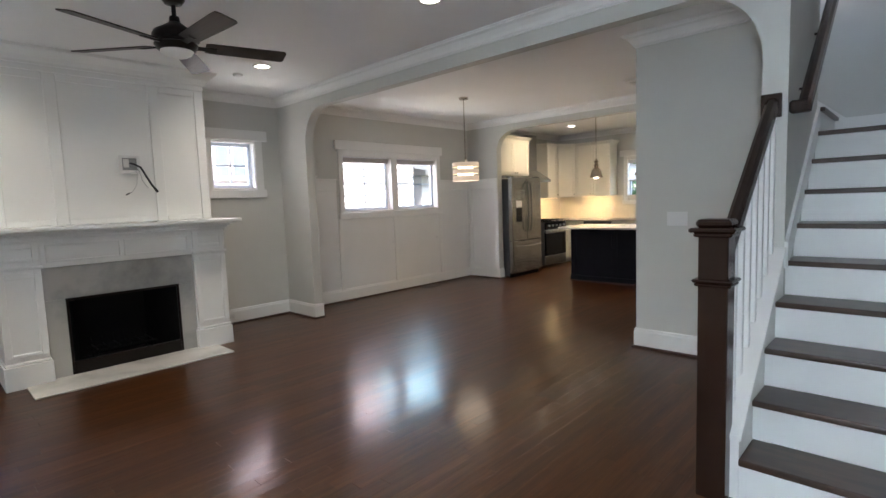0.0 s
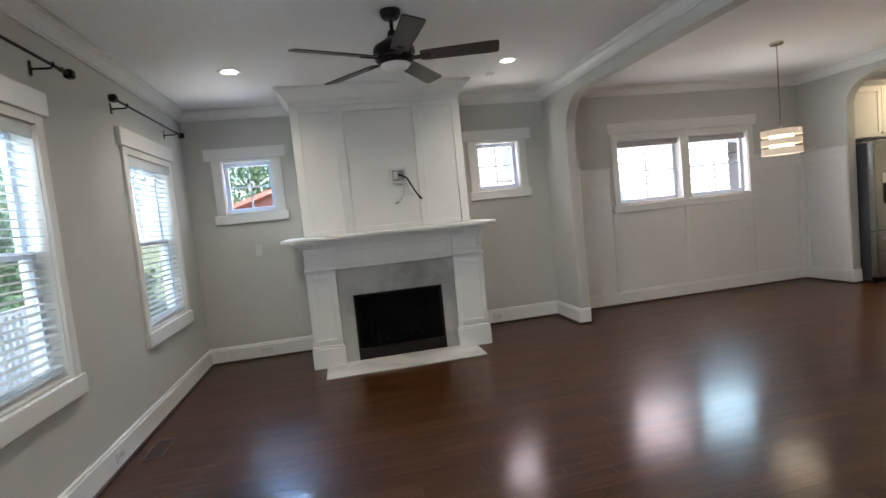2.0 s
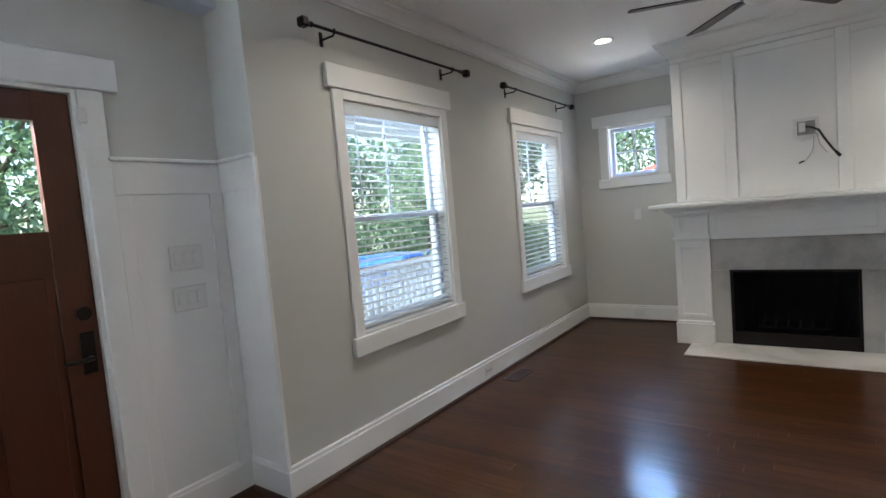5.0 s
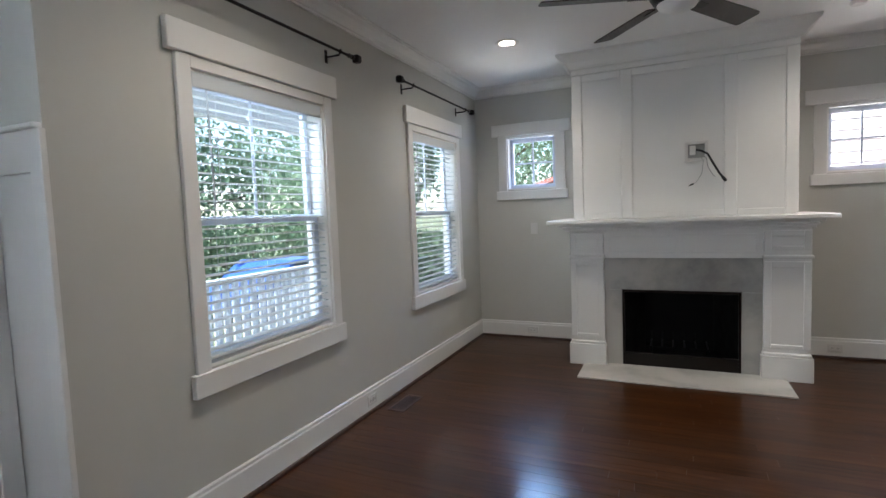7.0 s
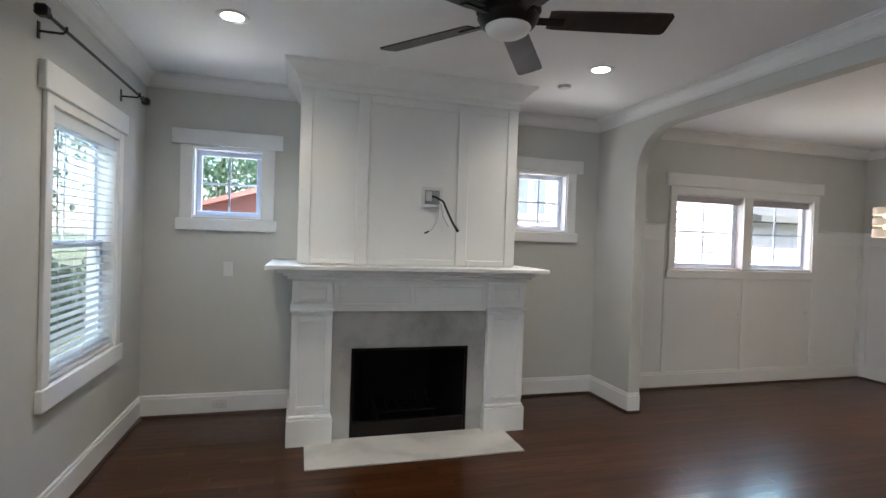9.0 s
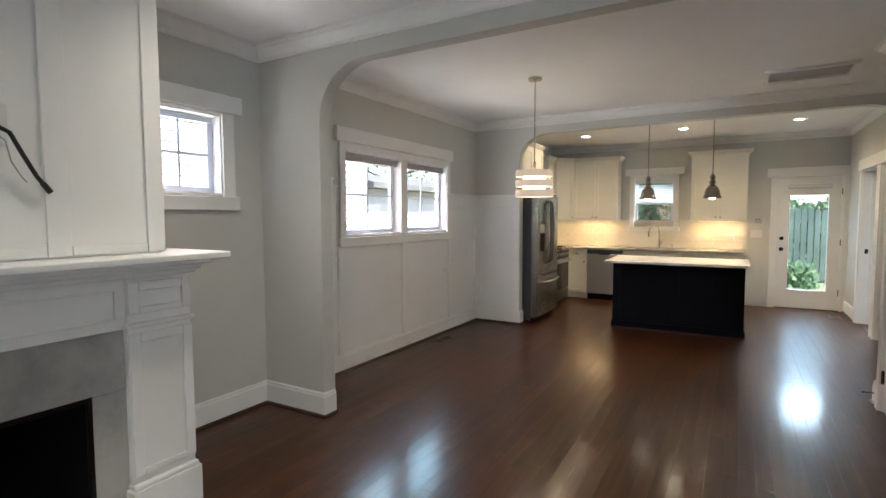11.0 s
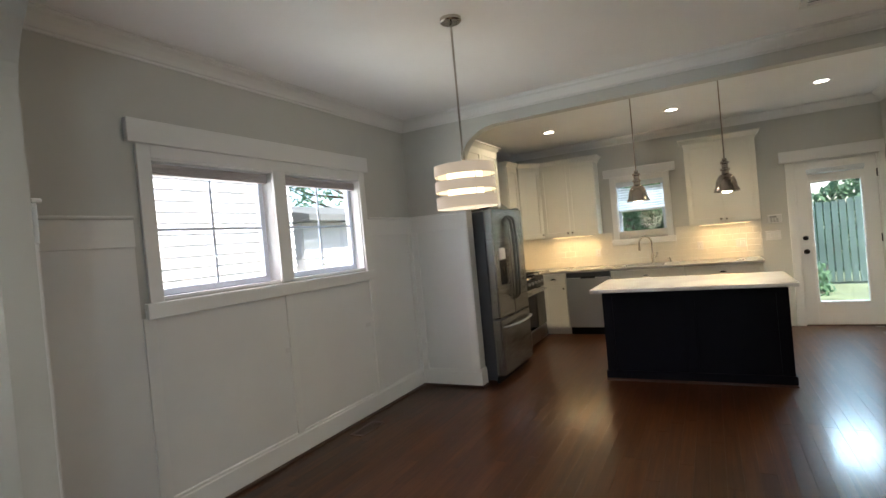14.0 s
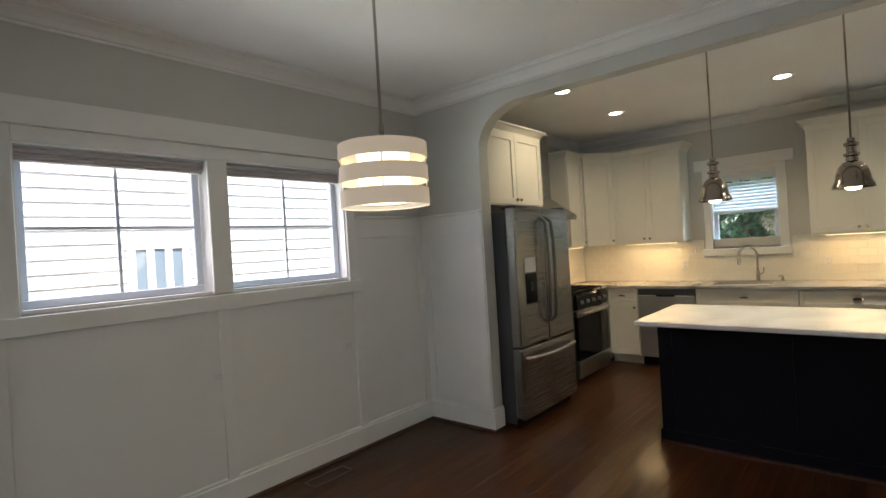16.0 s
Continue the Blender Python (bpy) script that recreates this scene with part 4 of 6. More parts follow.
part("liner", prism([(0.01, -0.425), (-0.55, -0.275), (-0.55, -0.295), (0.01, -0.45)], "z", 0.02, 0.69), BLACK, fbx)
part("liner", prism([(0.01, 0.45), (-0.55, 0.30), (-0.55, 0.32), (0.01, 0.475)], "z", 0.02, 0.69), BLACK, fbx)
part("floor_pan", fbox(-5.66, -5.07, 0.93, 1.845, 0.0, 0.02, 0), BLACK, fbx)
part("roof_pan", fbox(-5.66, -5.07, 0.93, 1.845, 0.672, 0.69, 0), BLACK, fbx)
bm = fbox(-5.085, -5.062, 0.936, 0.956, 0.015, 0.678, 0.002)
fbox(-5.085, -5.062, 1.819, 1.839, 0.015, 0.678, 0.002, bm)
fbox(-5.085, -5.062, 0.956, 1.819, 0.655, 0.678, 0.002, bm)
fbox(-5.10, -5.062, 0.956, 1.819, 0.015, 0.125, 0.004, bm)
part("face_frame", bm, BRONZE, fbx, "black metal face frame with lower louvre")
bm = bmesh.new()
for i in range(6):
    y = 1.16 + i * 0.09
    tube([(-5.18 + 5.10, y - 1.375, 0.15), (-5.18 + 5.10, y - 1.375, 0.16), (-5.45 + 5.10, y - 1.375, 0.16), (-5.48 + 5.10, y - 1.375, 0.23)], 0.007, 6, bm)
tube([(-5.22 + 5.10, 1.12 - 1.375, 0.145), (-5.22 + 5.10, 1.65 - 1.375, 0.145)], 0.008, 6, bm)
tube([(-5.42 + 5.10, 1.12 - 1.375, 0.145), (-5.42 + 5.10, 1.65 - 1.375, 0.145)], 0.008, 6, bm)
for y in (1.16, 1.61):
    for xx in (-5.22, -5.42):
        tube([(xx + 5.10, y - 1.375, 0.02), (xx + 5.10, y - 1.375, 0.15)], 0.008, 6, bm)
part("log_grate", bm, BLACK, fbx)

# recessed television box with loose cables
tb = thing("cable_box", (-5.098, 1.52, 1.825), "white recessed wall box with loose dark cables hanging out", "cable box")
bm = box(-0.012, 0.006, -0.085, -0.06, -0.08, 0.08, 0.002)
box(-0.012, 0.006, 0.06, 0.085, -0.08, 0.08, 0.002, bm)
box(-0.012, 0.006, -0.06, 0.06, 0.055, 0.08, 0.002, bm)
box(-0.012, 0.006, -0.06, 0.06, -0.08, -0.055, 0.002, bm)
part("frame", bm, PLASTIC, tb)
part("recess", box(-0.011, -0.006, -0.06, 0.06, -0.055, 0.055), GREY, tb, "grey recess")
part("socket", box(-0.006, 0.004, -0.05, -0.005, -0.03, 0.045, 0.002), PLASTIC, tb)
part("cable", tube([(0.0, 0.0, 0.01), (0.02, 0.03, 0.0), (0.035, 0.08, -0.03), (0.03, 0.12, -0.11), (0.02, 0.165, -0.19), (0.018, 0.19, -0.225)], 0.0085, 8), CABLE, tb, "thick black cable")
part("plug", tube([(0.018, 0.185, -0.217), (0.018, 0.212, -0.255)], 0.012, 8), CABLE, tb)
part("cable", tube([(0.0, 0.005, 0.0), (0.02, 0.07, -0.06), (0.022, 0.085, -0.14), (0.015, 0.12, -0.20), (0.012, 0.135, -0.215)], 0.003, 6), GREY, tb, "thin grey wire")
part("cable", tube([(0.0, 0.0, 0.0), (0.02, 0.05, -0.08), (0.02, 0.04, -0.18), (0.015, 0.0, -0.25), (0.012, -0.03, -0.27)], 0.0022, 6), GREY, tb, "thin grey wire")
part("plug", tube([(0.012, -0.02, -0.262), (0.012, -0.055, -0.278)], 0.006, 8), CABLE, tb)


# ---- staircase ----
st = thing("staircase", (0.24, YS, 0.0), "staircase with dark oak treads, white risers and white balusters", "staircase")


SL0, SL1 = -0.39, -0.265      # the flight's west wall in the drawing of the stair


def at_stair(bm):
    bm.transform(Matrix.Translation((-0.24 + XS0 - SL0, -YS, 0)))
    return bm


SLOPE = RISE / GOING
for i in range(9):
    y, z = YS + i * GOING, (i + 1) * RISE
    deep = GOING + 0.03 if i < 8 else 1.02 + 0.1
    part("riser", at_stair(box(SL1 + 0.001, XH + 0.101, y + 0.026, y + 0.044, z - RISE + 0.0005, z - 0.03, 0.001)), WHITE, st)
    bm = box(SL1 + 0.001, XH + 0.101, y, y + deep, z - 0.03, z, 0.009, None, 2)
    part("tread", at_stair(bm), TREAD, st, "dark stained oak tread")
# upper flight turning over the closet
for i in range(2):
    x, z = -0.245 - i * 0.24, (10 + i) * RISE
    part("riser", at_stair(box(x - 0.044, x - 0.026, YC0 + 0.145, 5.495, z - RISE + 0.0005, z - 0.03, 0.001)), WHITE, st)
    part("tread", at_stair(box(x - 0.27, x, YC0 + 0.145, 5.495, z - 0.03, z, 0.009, None, 2)), TREAD, st, "dark stained oak tread")
# closed stringer wall with cap, inner skirt board
y_end = YA0 - 0.001
top = lambda y: (y - YS) * SLOPE + RISE + 0.07
bm = prism([(YS + 0.02, 0.0), (y_end, 0.0), (y_end, top(y_end)), (YS + 0.02, top(YS + 0.02))], "x", SL0 + 0.01, SL1)
part("stringer_wall", at_stair(bm), WHITE, st)
bm = prism([(YS + 0.01, top(YS + 0.01)), (y_end, top(y_end)), (y_end, top(y_end) + 0.022), (YS + 0.01, top(YS + 0.01) + 0.022)], "x", SL0 - 0.002, SL1 + 0.012, None, 0.003)
part("stringer_cap", at_stair(bm), WHITE, st)
ye2 = 4.455
bm = prism([(YA1, top(YA1) - 0.12), (ye2, top(ye2) - 0.12), (ye2, top(ye2) + 0.05), (YA0 + 0.002, top(YA0) + 0.05), (YA0 + 0.002, top(YA0) - 0.1)], "x", SL1, SL1 + 0.018)
part("skirt_board", at_stair(bm), WHITE, st)
bm = prism([(0.70, 1.766), (-0.22, 1.766), (-0.60, 2.08), (-0.60, 2.30), (-0.20, 1.95), (0.70, 1.95)], "y", 5.478, 5.499)
part("skirt_board", at_stair(bm), WHITE, st, "white skirt board round the landing")
# square white balusters, two to a tread
n = 7
for i in range(n):
    y = YS + 0.135 + i * (y_end - YS - 0.18) / (n - 1)
    zb, zt = top(y) + 0.02, (y - YS) * SLOPE + 1.06
    part("baluster", at_stair(box(-0.343, -0.311, y - 0.016, y + 0.016, zb, zt, 0.002)), WHITE, st)
# box newel with collar and cap
nw = part("newel_post", at_stair(box(-0.42, -0.30, YS - 0.055, YS + 0.055, 0.0, 1.20, 0.004)), RAIL, st, "dark stained square newel post")
part("collar", at_stair(box(-0.442, -0.278, YS - 0.077, YS + 0.077, 0.985, 1.0, 0.006, box(-0.434, -0.286, YS - 0.069, YS + 0.069, 0.968, 0.985, 0.006))), RAIL, nw)
bm = box(-0.436, -0.284, YS - 0.071, YS + 0.071, 1.185, 1.205, 0.005)
box(-0.452, -0.268, YS - 0.087, YS + 0.087, 1.205, 1.225, 0.006, bm)
box(-0.43, -0.29, YS - 0.065, YS + 0.065, 1.225, 1.262, 0.012, bm)
part("cap", at_stair(bm), RAIL, nw)
part("baseboard_block", at_stair(box(-0.445, -0.391, YS + 0.056, y_end, 0.0, 0.18, 0.003)), WHITE, st)


def handrail(x, y0, z0, y1, z1):
    prof = [(-0.03, -0.03), (0.03, -0.03), (0.034, -0.008), (0.03, 0.018), (0.014, 0.03), (-0.014, 0.03), (-0.03, 0.018), (-0.034, -0.008)]
    bm = bmesh.new()
    a = [bm.verts.new((x + p, y0, z0 + q * 1.25)) for p, q in prof]
    b = [bm.verts.new((x + p, y1, z1 + q * 1.25)) for p, q in prof]
    for i in range(8):
        bm.faces.new((a[i], a[(i + 1) % 8], b[(i + 1) % 8], b[i]))
    bm.faces.new(a[::-1])
    bm.faces.new(b)
    bmesh.ops.recalc_face_normals(bm, faces=bm.faces[:])
    return bm


part("handrail", at_stair(handrail(-0.335, YS + 0.05, 1.13, YA0 - 0.02, 1.845)), RAIL, st, "dark stained sloping handrail")
part("rosette", at_stair(box(-0.39, -0.29, YA0 - 0.024, YA0 - 0.001, 1.775, 1.905, 0.004)), RAIL, st, "dark square rail rosette")
wr = part("wall_handrail", at_stair(handrail(-0.195, 3.47, 1.83, 4.42, 1.83 + 0.95 * SLOPE)), RAIL, st, "dark stained wall handrail")
part("return_end", at_stair(box(-0.264, -0.165, 3.44, 3.50, 1.79, 1.86, 0.012)), RAIL, wr)
for y in (3.75, 4.25):
    z = 1.83 + (y - 3.47) * SLOPE
    part("bracket", at_stair(tube([(SL1, y, z - 0.10), (-0.21, y, z - 0.10), (-0.195, y, z - 0.04)], 0.008, 8)), BRONZE, wr)

# ---- living room fittings ----
fan = thing("ceiling_fan", (-3.315, 1.362, H), "dark bronze five-blade ceiling fan with a frosted light", "ceiling fan")
part("canopy", lathe([(0, 0), (0.068, 0), (0.068, -0.028), (0.05, -0.052), (0.018, -0.06), (0, -0.06)], 28), BRONZE, fan, "", True)
part("downrod", tube([(0, 0, -0.05), (0, 0, -0.17)], 0.013, 14), BRONZE, fan, "", True)
part("motor", lathe([(0, -0.13), (0.028, -0.13), (0.034, -0.165), (0.075, -0.195), (0.125, -0.225), (0.137, -0.25), (0.137, -0.275), (0.118, -0.282), (0.118, -0.30), (0.130, -0.305), (0.112, -0.335), (0.098, -0.342), (0, -0.342)], 40), BRONZE, fan, "", True)
part("light_dish", lathe([(0.097, -0.338), (0.097, -0.345), (0.085, -0.362), (0.06, -0.376), (0.03, -0.383), (0, -0.385)], 36), FROST, fan, "white frosted glass dish", True)
for i in range(5):
    a = 2.5 + 72 * i
    m = pose(0, 0, -0.303, 0, 0, a) @ pose(0, 0, 0, -13, 0, 0)
    bm = bmesh.new()
    out = [(0.17, -0.052), (0.20, -0.058), (0.62, -0.068), (0.668, -0.066), (0.68, -0.05), (0.68, 0.05), (0.668, 0.066), (0.62, 0.068), (0.20, 0.058), (0.17, 0.052)]
    join(bm, prism(out, "z", -0.0035, 0.0035))
    bm.transform(m)
    bl = part("blade", bm, BLADE, fan, "dark stained wooden blade")
    bm = box(0.10, 0.24, -0.022, 0.022, -0.012, -0.005, 0.002)
    bm.transform(m)
    part("blade_iron", bm, BRONZE, bl)


def curtain_rod(x0, x1):
    c = (x0 + x1) / 2
    r = thing("curtain_rod", (c, YF, 2.43), "bare black curtain rod with square finials on two brackets", "curtain rod", "front window rods")
    h = abs(x1 - x0) / 2
    part("rod", tube([(-h + 0.03, 0.10, 0), (h - 0.03, 0.10, 0)], 0.009, 12), BRONZE, r, "", True)
    for s in (-1, 1):
        part("finial", box(s * h - 0.026, s * h + 0.026, 0.074, 0.126, -0.026, 0.026, 0.010), BRONZE, r)
        part("finial_neck", lathe([(0.016, 0), (0.012, 0.02), (0.016, 0.03)], 12, None, pose(s * (h - 0.055), 0.10, 0, 0, 90, 0)), BRONZE, r)
        b = s * (h - 0.20)
        part("bracket", tube([(b, 0.0, -0.025), (b, 0.10, -0.025), (b, 0.115, -0.012), (b, 0.115, 0.008)], 0.006, 8, box(b - 0.012, b + 0.012, 0.0, 0.006, -0.06, 0.02, 0.002)), BRONZE, r)


curtain_rod(-3.335, -1.80)
curtain_rod(-5.45, -3.915)


def can_light(x, y, power, colour):
    c = thing("recessed_light", (x, y, H), "lit white recessed ceiling light", "ceiling light", "recessed lights")
    part("trim_ring", lathe([(0.062, 0.002), (0.062, -0.004), (0.088, -0.007), (0.095, -0.001), (0.095, 0.0)], 32), PLASTIC, c, "", True)
    part("lens", lathe([(0.0, -0.003), (0.063, -0.003)], 32), BULB, c, "glowing lens")
    lamp = bpy.data.lights.new("can_lamp", "SPOT")
    lamp.energy, lamp.color, lamp.spot_size, lamp.spot_blend, lamp.shadow_soft_size = power, colour, radians(150), 1.0, 0.05
    ob = new("can_lamp", lamp)
    ob.matrix_world = look((x, y, H - 0.02), (x, y, 0))


CANS_LIVING = [(-4.47, 0.14), (-4.48, 2.56), (-2.28, 2.635), (-2.28, 0.14)]
CANS_KITCHEN = [(-4.78, 9.02), (-3.355, 9.04), (-1.957, 9.02), (-4.79, 7.88), (-1.957, 7.88)]
for x, y in CANS_LIVING:
    can_light(x, y, P_CAN_LIVING, (1.0, 0.88, 0.72))
for x, y in CANS_KITCHEN:
    can_light(x, y, P_CAN_KITCHEN, (1.0, 0.76, 0.47))


def plate(place, turn, w, h, kind, label, category="wall plate"):
    """A wall plate against the wall, local -y into the room."""
    p = thing("wall_plate" if kind != "outlet" else "wall_outlet", place, label, category, "", turn)
    part("cover", box(-w / 2, w / 2, -0.006, 0.0, -h / 2, h / 2, 0.0025), PLASTIC, p)
    if kind == "switch":
        n = max(1, round(w / 0.05))
        for i in range(n):
            u = (i - (n - 1) / 2) * 0.046
            part("rocker", box(u - 0.016, u + 0.016, -0.010, -0.0055, -0.032, 0.032, 0.002), PLASTIC, p)
    elif kind == "outlet":
        long = w > h
        for s in (-1, 1):
            cx, cz = (s * 0.02, 0) if long else (0, s * 0.02)
            part("socket", box(cx - 0.016, cx + 0.016, -0.0085, -0.0055, cz - 0.016, cz + 0.016, 0.004), PLASTIC, p)
            bm = box(cx - 0.007, cx - 0.004, -0.0095, -0.0075, cz - 0.006, cz + 0.007)
            box(cx + 0.004, cx + 0.007, -0.0095, -0.0075, cz - 0.006, cz + 0.007, 0, bm)
            part("slot", bm, GREY, p)
    return p


plate((XW, -0.015, 1.20), 90, 0.075, 0.12, "blank", "white blank wall plate under the small window")
plate((XW + 0.017, -0.05, 0.09), 90, 0.115, 0.07, "outlet", "white outlet set sideways in the baseboard", "outlet")
plate((XW + 0.017, 2.63, 0.09), 90, 0.115, 0.07, "outlet", "white outlet set sideways in the baseboard", "outlet")
plate((-3.445, YF + 0.017, 0.09), 180, 0.115, 0.07, "outlet", "white outlet set sideways in the baseboard", "outlet")
plate((-1.09, YC0 - 0.017, 0.10), 0, 0.115, 0.07, "outlet", "white outlet set sideways in the baseboard", "outlet")
plate((XW + 0.006, 5.29, 0.785), 90, 0.07, 0.035, "blank", "small white cover plate on the wainscot")
plate((XW + 0.006, 6.25, 0.79), 90, 0.07, 0.035, "blank", "small white cover plate on the wainscot")
plate((-1.31, YC0, 1.165), 0, 0.165, 0.118, "switch", "white triple rocker switch on the closet wall", "light switch")
plate((-1.268, YE - 0.0 + 0.006, 1.285), 180, 0.165, 0.118, "switch", "white triple switch on the entry wainscot", "light switch")
plate((-1.265, YE - 0.0 + 0.006, 1.085), 180, 0.165, 0.118, "switch", "white triple switch on the entry wainscot", "light switch")
plate((XR, 6.96, 1.17), -90, 0.12, 0.118, "switch", "white double rocker switch beside the kitchen arch", "light switch")


def floor_vent(x, y, turn):
    v = thing("floor_vent", (x, y, 0.0), "dark wooden slotted floor register flush with the boards", "floor vent", "floor vents", turn)
    bm = box(-0.16, 0.16, -0.065, -0.05, 0.0, 0.006, 0.002)
    box(-0.16, 0.16, 0.05, 0.065, 0.0, 0.006, 0.002, bm)
    box(-0.16, -0.14, -0.05, 0.05, 0.0, 0.006, 0.002, bm)
    box(0.14, 0.16, -0.05, 0.05, 0.0, 0.006, 0.002, bm)
    part("frame", bm, SHOE, v)
    part("backing", box(-0.14, 0.14, -0.05, 0.05, 0.0, 0.0012), BLACK, v)
    for i in range(9):
        part("slat", box(-0.14, 0.14, -0.047 + i * 0.0115, -0.041 + i * 0.0115, 0.0012, 0.005, 0.001), SHOE, v)


floor_vent(-3.66, -0.48, 0)
floor_vent(-5.64, 5.89, 90)
floor_vent(-1.38, 9.74, 90)

sd = thing("ceiling_sensor", (-4.90, 2.51, H), "small round white ceiling sensor", "sensor")
part("base", lathe([(0, 0), (0.05, 0), (0.05, -0.010), (0.042, -0.022), (0, -0.024)], 24), PLASTIC, sd, "", True)

# ---- dining room fittings ----
dp = thing("pendant_lamp", (-4.285, 5.28, H), "lit drum pendant of three pale fabric bands on a nickel rod", "pendant lamp")
part("canopy", lathe([(0, 0), (0.062, 0), (0.062, -0.018), (0.055, -0.024), (0, -0.024)], 32), NICKEL, dp, "", True)
part("rod", tube([(0, 0, -0.02), (0, 0, -0.875)], 0.006, 10), NICKEL, dp, "", True)
part("hook", lathe([(0.004, -0.76), (0.011, -0.77), (0.011, -0.81), (0.004, -0.83)], 12), NICKEL, dp, "", True)
for k, (a, b) in enumerate(((-0.850, -0.910), (-0.940, -1.000), (-1.030, -1.095))):
    part("shade_band", lathe([(0.172, a), (0.175, a), (0.175, b), (0.172, b), (0.172, a)], 56), LINEN, dp, "pale lit fabric band", True)
part("diffuser", lathe([(0.0, -0.87), (0.098, -0.87), (0.104, -0.88), (0.104, -1.075), (0.0, -1.082)], 40), LINEN_IN, dp, "glowing inner diffuser", True)
for i in range(4):
    a = math.pi / 4 + i * math.pi / 2
    part("strut", tube([(0.168 * math.cos(a), 0.168 * math.sin(a), -0.853), (0.168 * math.cos(a), 0.168 * math.sin(a), -1.09)], 0.0025, 6), NICKEL, dp)
part("bottom_ring", lathe([(0.100, -1.080), (0.172, -1.087), (0.172, -1.091), (0.100, -1.084)], 48), FROST, dp, "", True)

cv = thing("ceiling_vent", (-2.12, 6.36, H), "white louvred return air grille in the ceiling", "ceiling vent")
# flat sheet whose dark colour is the shade between the slats
part("backing", box(-0.31, 0.31, -0.20, 0.20, -0.003, 0.0), VENT_BACK, cv, "dark sheet standing for the shade inside the duct")
bm = box(-0.34, 0.34, -0.235, -0.195, -0.022, 0.0, 0.004)
box(-0.34, 0.34, 0.195, 0.235, -0.022, 0.0, 0.004, bm)
box(-0.34, -0.30, -0.195, 0.195, -0.022, 0.0, 0.004, bm)
box(0.30, 0.34, -0.195, 0.195, -0.022, 0.0, 0.004, bm)
part("frame", bm, WHITE, cv)
for i in range(11):
    s = box(-0.30, 0.30, -0.0115, 0.0115, -0.0008, 0.0008)
    s.transform(pose(0, -0.178 + i * 0.0355, -0.010, 7, 0, 0))
    part("slat", s, WHITE, cv)

th = thing("thermostat", (XR, 7.06, 1.50), "small white wall thermostat", "thermostat", "", -90)
part("body", box(-0.055, 0.055, -0.030, 0.0, -0.055, 0.055, 0.006), PLASTIC, th)
part("display", box(-0.028, 0.028, -0.0315, -0.0295, 0.005, 0.035, 0.001), GREY, th, "grey display")
ds = thing("door_stop", (XC - 0.017, 5.72, 0.09), "dark spring door stop on the baseboard", "door stop")
part("spring", tube([(0, 0, 0), (-0.065, 0, 0)], 0.006, 8), BRONZE, ds)
part("tip", tube([(-0.062, 0, 0), (-0.08, 0, 0)], 0.009, 8), BRONZE, ds)
wv = thing("wall_vent", (XR, 7.77, 2.36), "white louvred wall grille high over the doorway", "wall vent", "", -90)
part("frame", box(-0.13, 0.13, -0.010, 0.0, -0.10, 0.10, 0.003), PLASTIC, wv)
for i in range(7):
    part("slat", box(-0.11, 0.11, -0.015, -0.009, -0.085 + i * 0.026, -0.072 + i * 0.026, 0.002), PLASTIC, wv)


# ---- kitchen ----
def shaker(w, h, t=0.02, rail=0.058):
    """A shaker front in one body: x 0 to w, z 0 to h, its face at y = 0, the field sunk behind a small chamfer."""
    bm = bmesh.new()

    def ring(inset, y):
        return [bm.verts.new((x, y, z)) for x, z in ((inset, inset), (w - inset, inset), (w - inset, h - inset), (inset, h - inset))]
    rings = [ring(0.0, t), ring(0.0, 0.0015), ring(0.0015, 0.0), ring(rail - 0.002, 0.0), ring(rail, 0.0025), ring(rail, 0.010)]
    bm.faces.new(rings[0])
    for a, b in zip(rings, rings[1:]):
        for k in range(4):
            bm.faces.new((a[k], a[(k + 1) % 4], b[(k + 1) % 4], b[k]))
    bm.faces.new(rings[-1])
    bmesh.ops.recalc_face_normals(bm, faces=bm.faces[:])
    return bm


def cab_knob(parent, x, z):
    return part("knob", lathe([(0, 0), (0.006, 0), (0.006, 0.012), (0.013, 0.017), (0.014, 0.023), (0.009, 0.028), (0, 0.029)], 14, None, pose(x, 0, z, 90)), NICKEL, parent, "small nickel knob", True)


def cup_pull(parent, x, z):
    bm = bmesh.new()
    pr = []
    for i in range(7):
        a = math.pi * i / 6
        pr.append((0.042 * math.cos(a), 0.022 * math.sin(a)))
    join(bm, prism([(p, q - 0.006) for p, q in pr], "y", -0.022, 0.0, None, 0.003), Matrix.Translation((x, 0, z)))
    return part("cup_pull", bm, NICKEL, parent, "nickel cup pull")


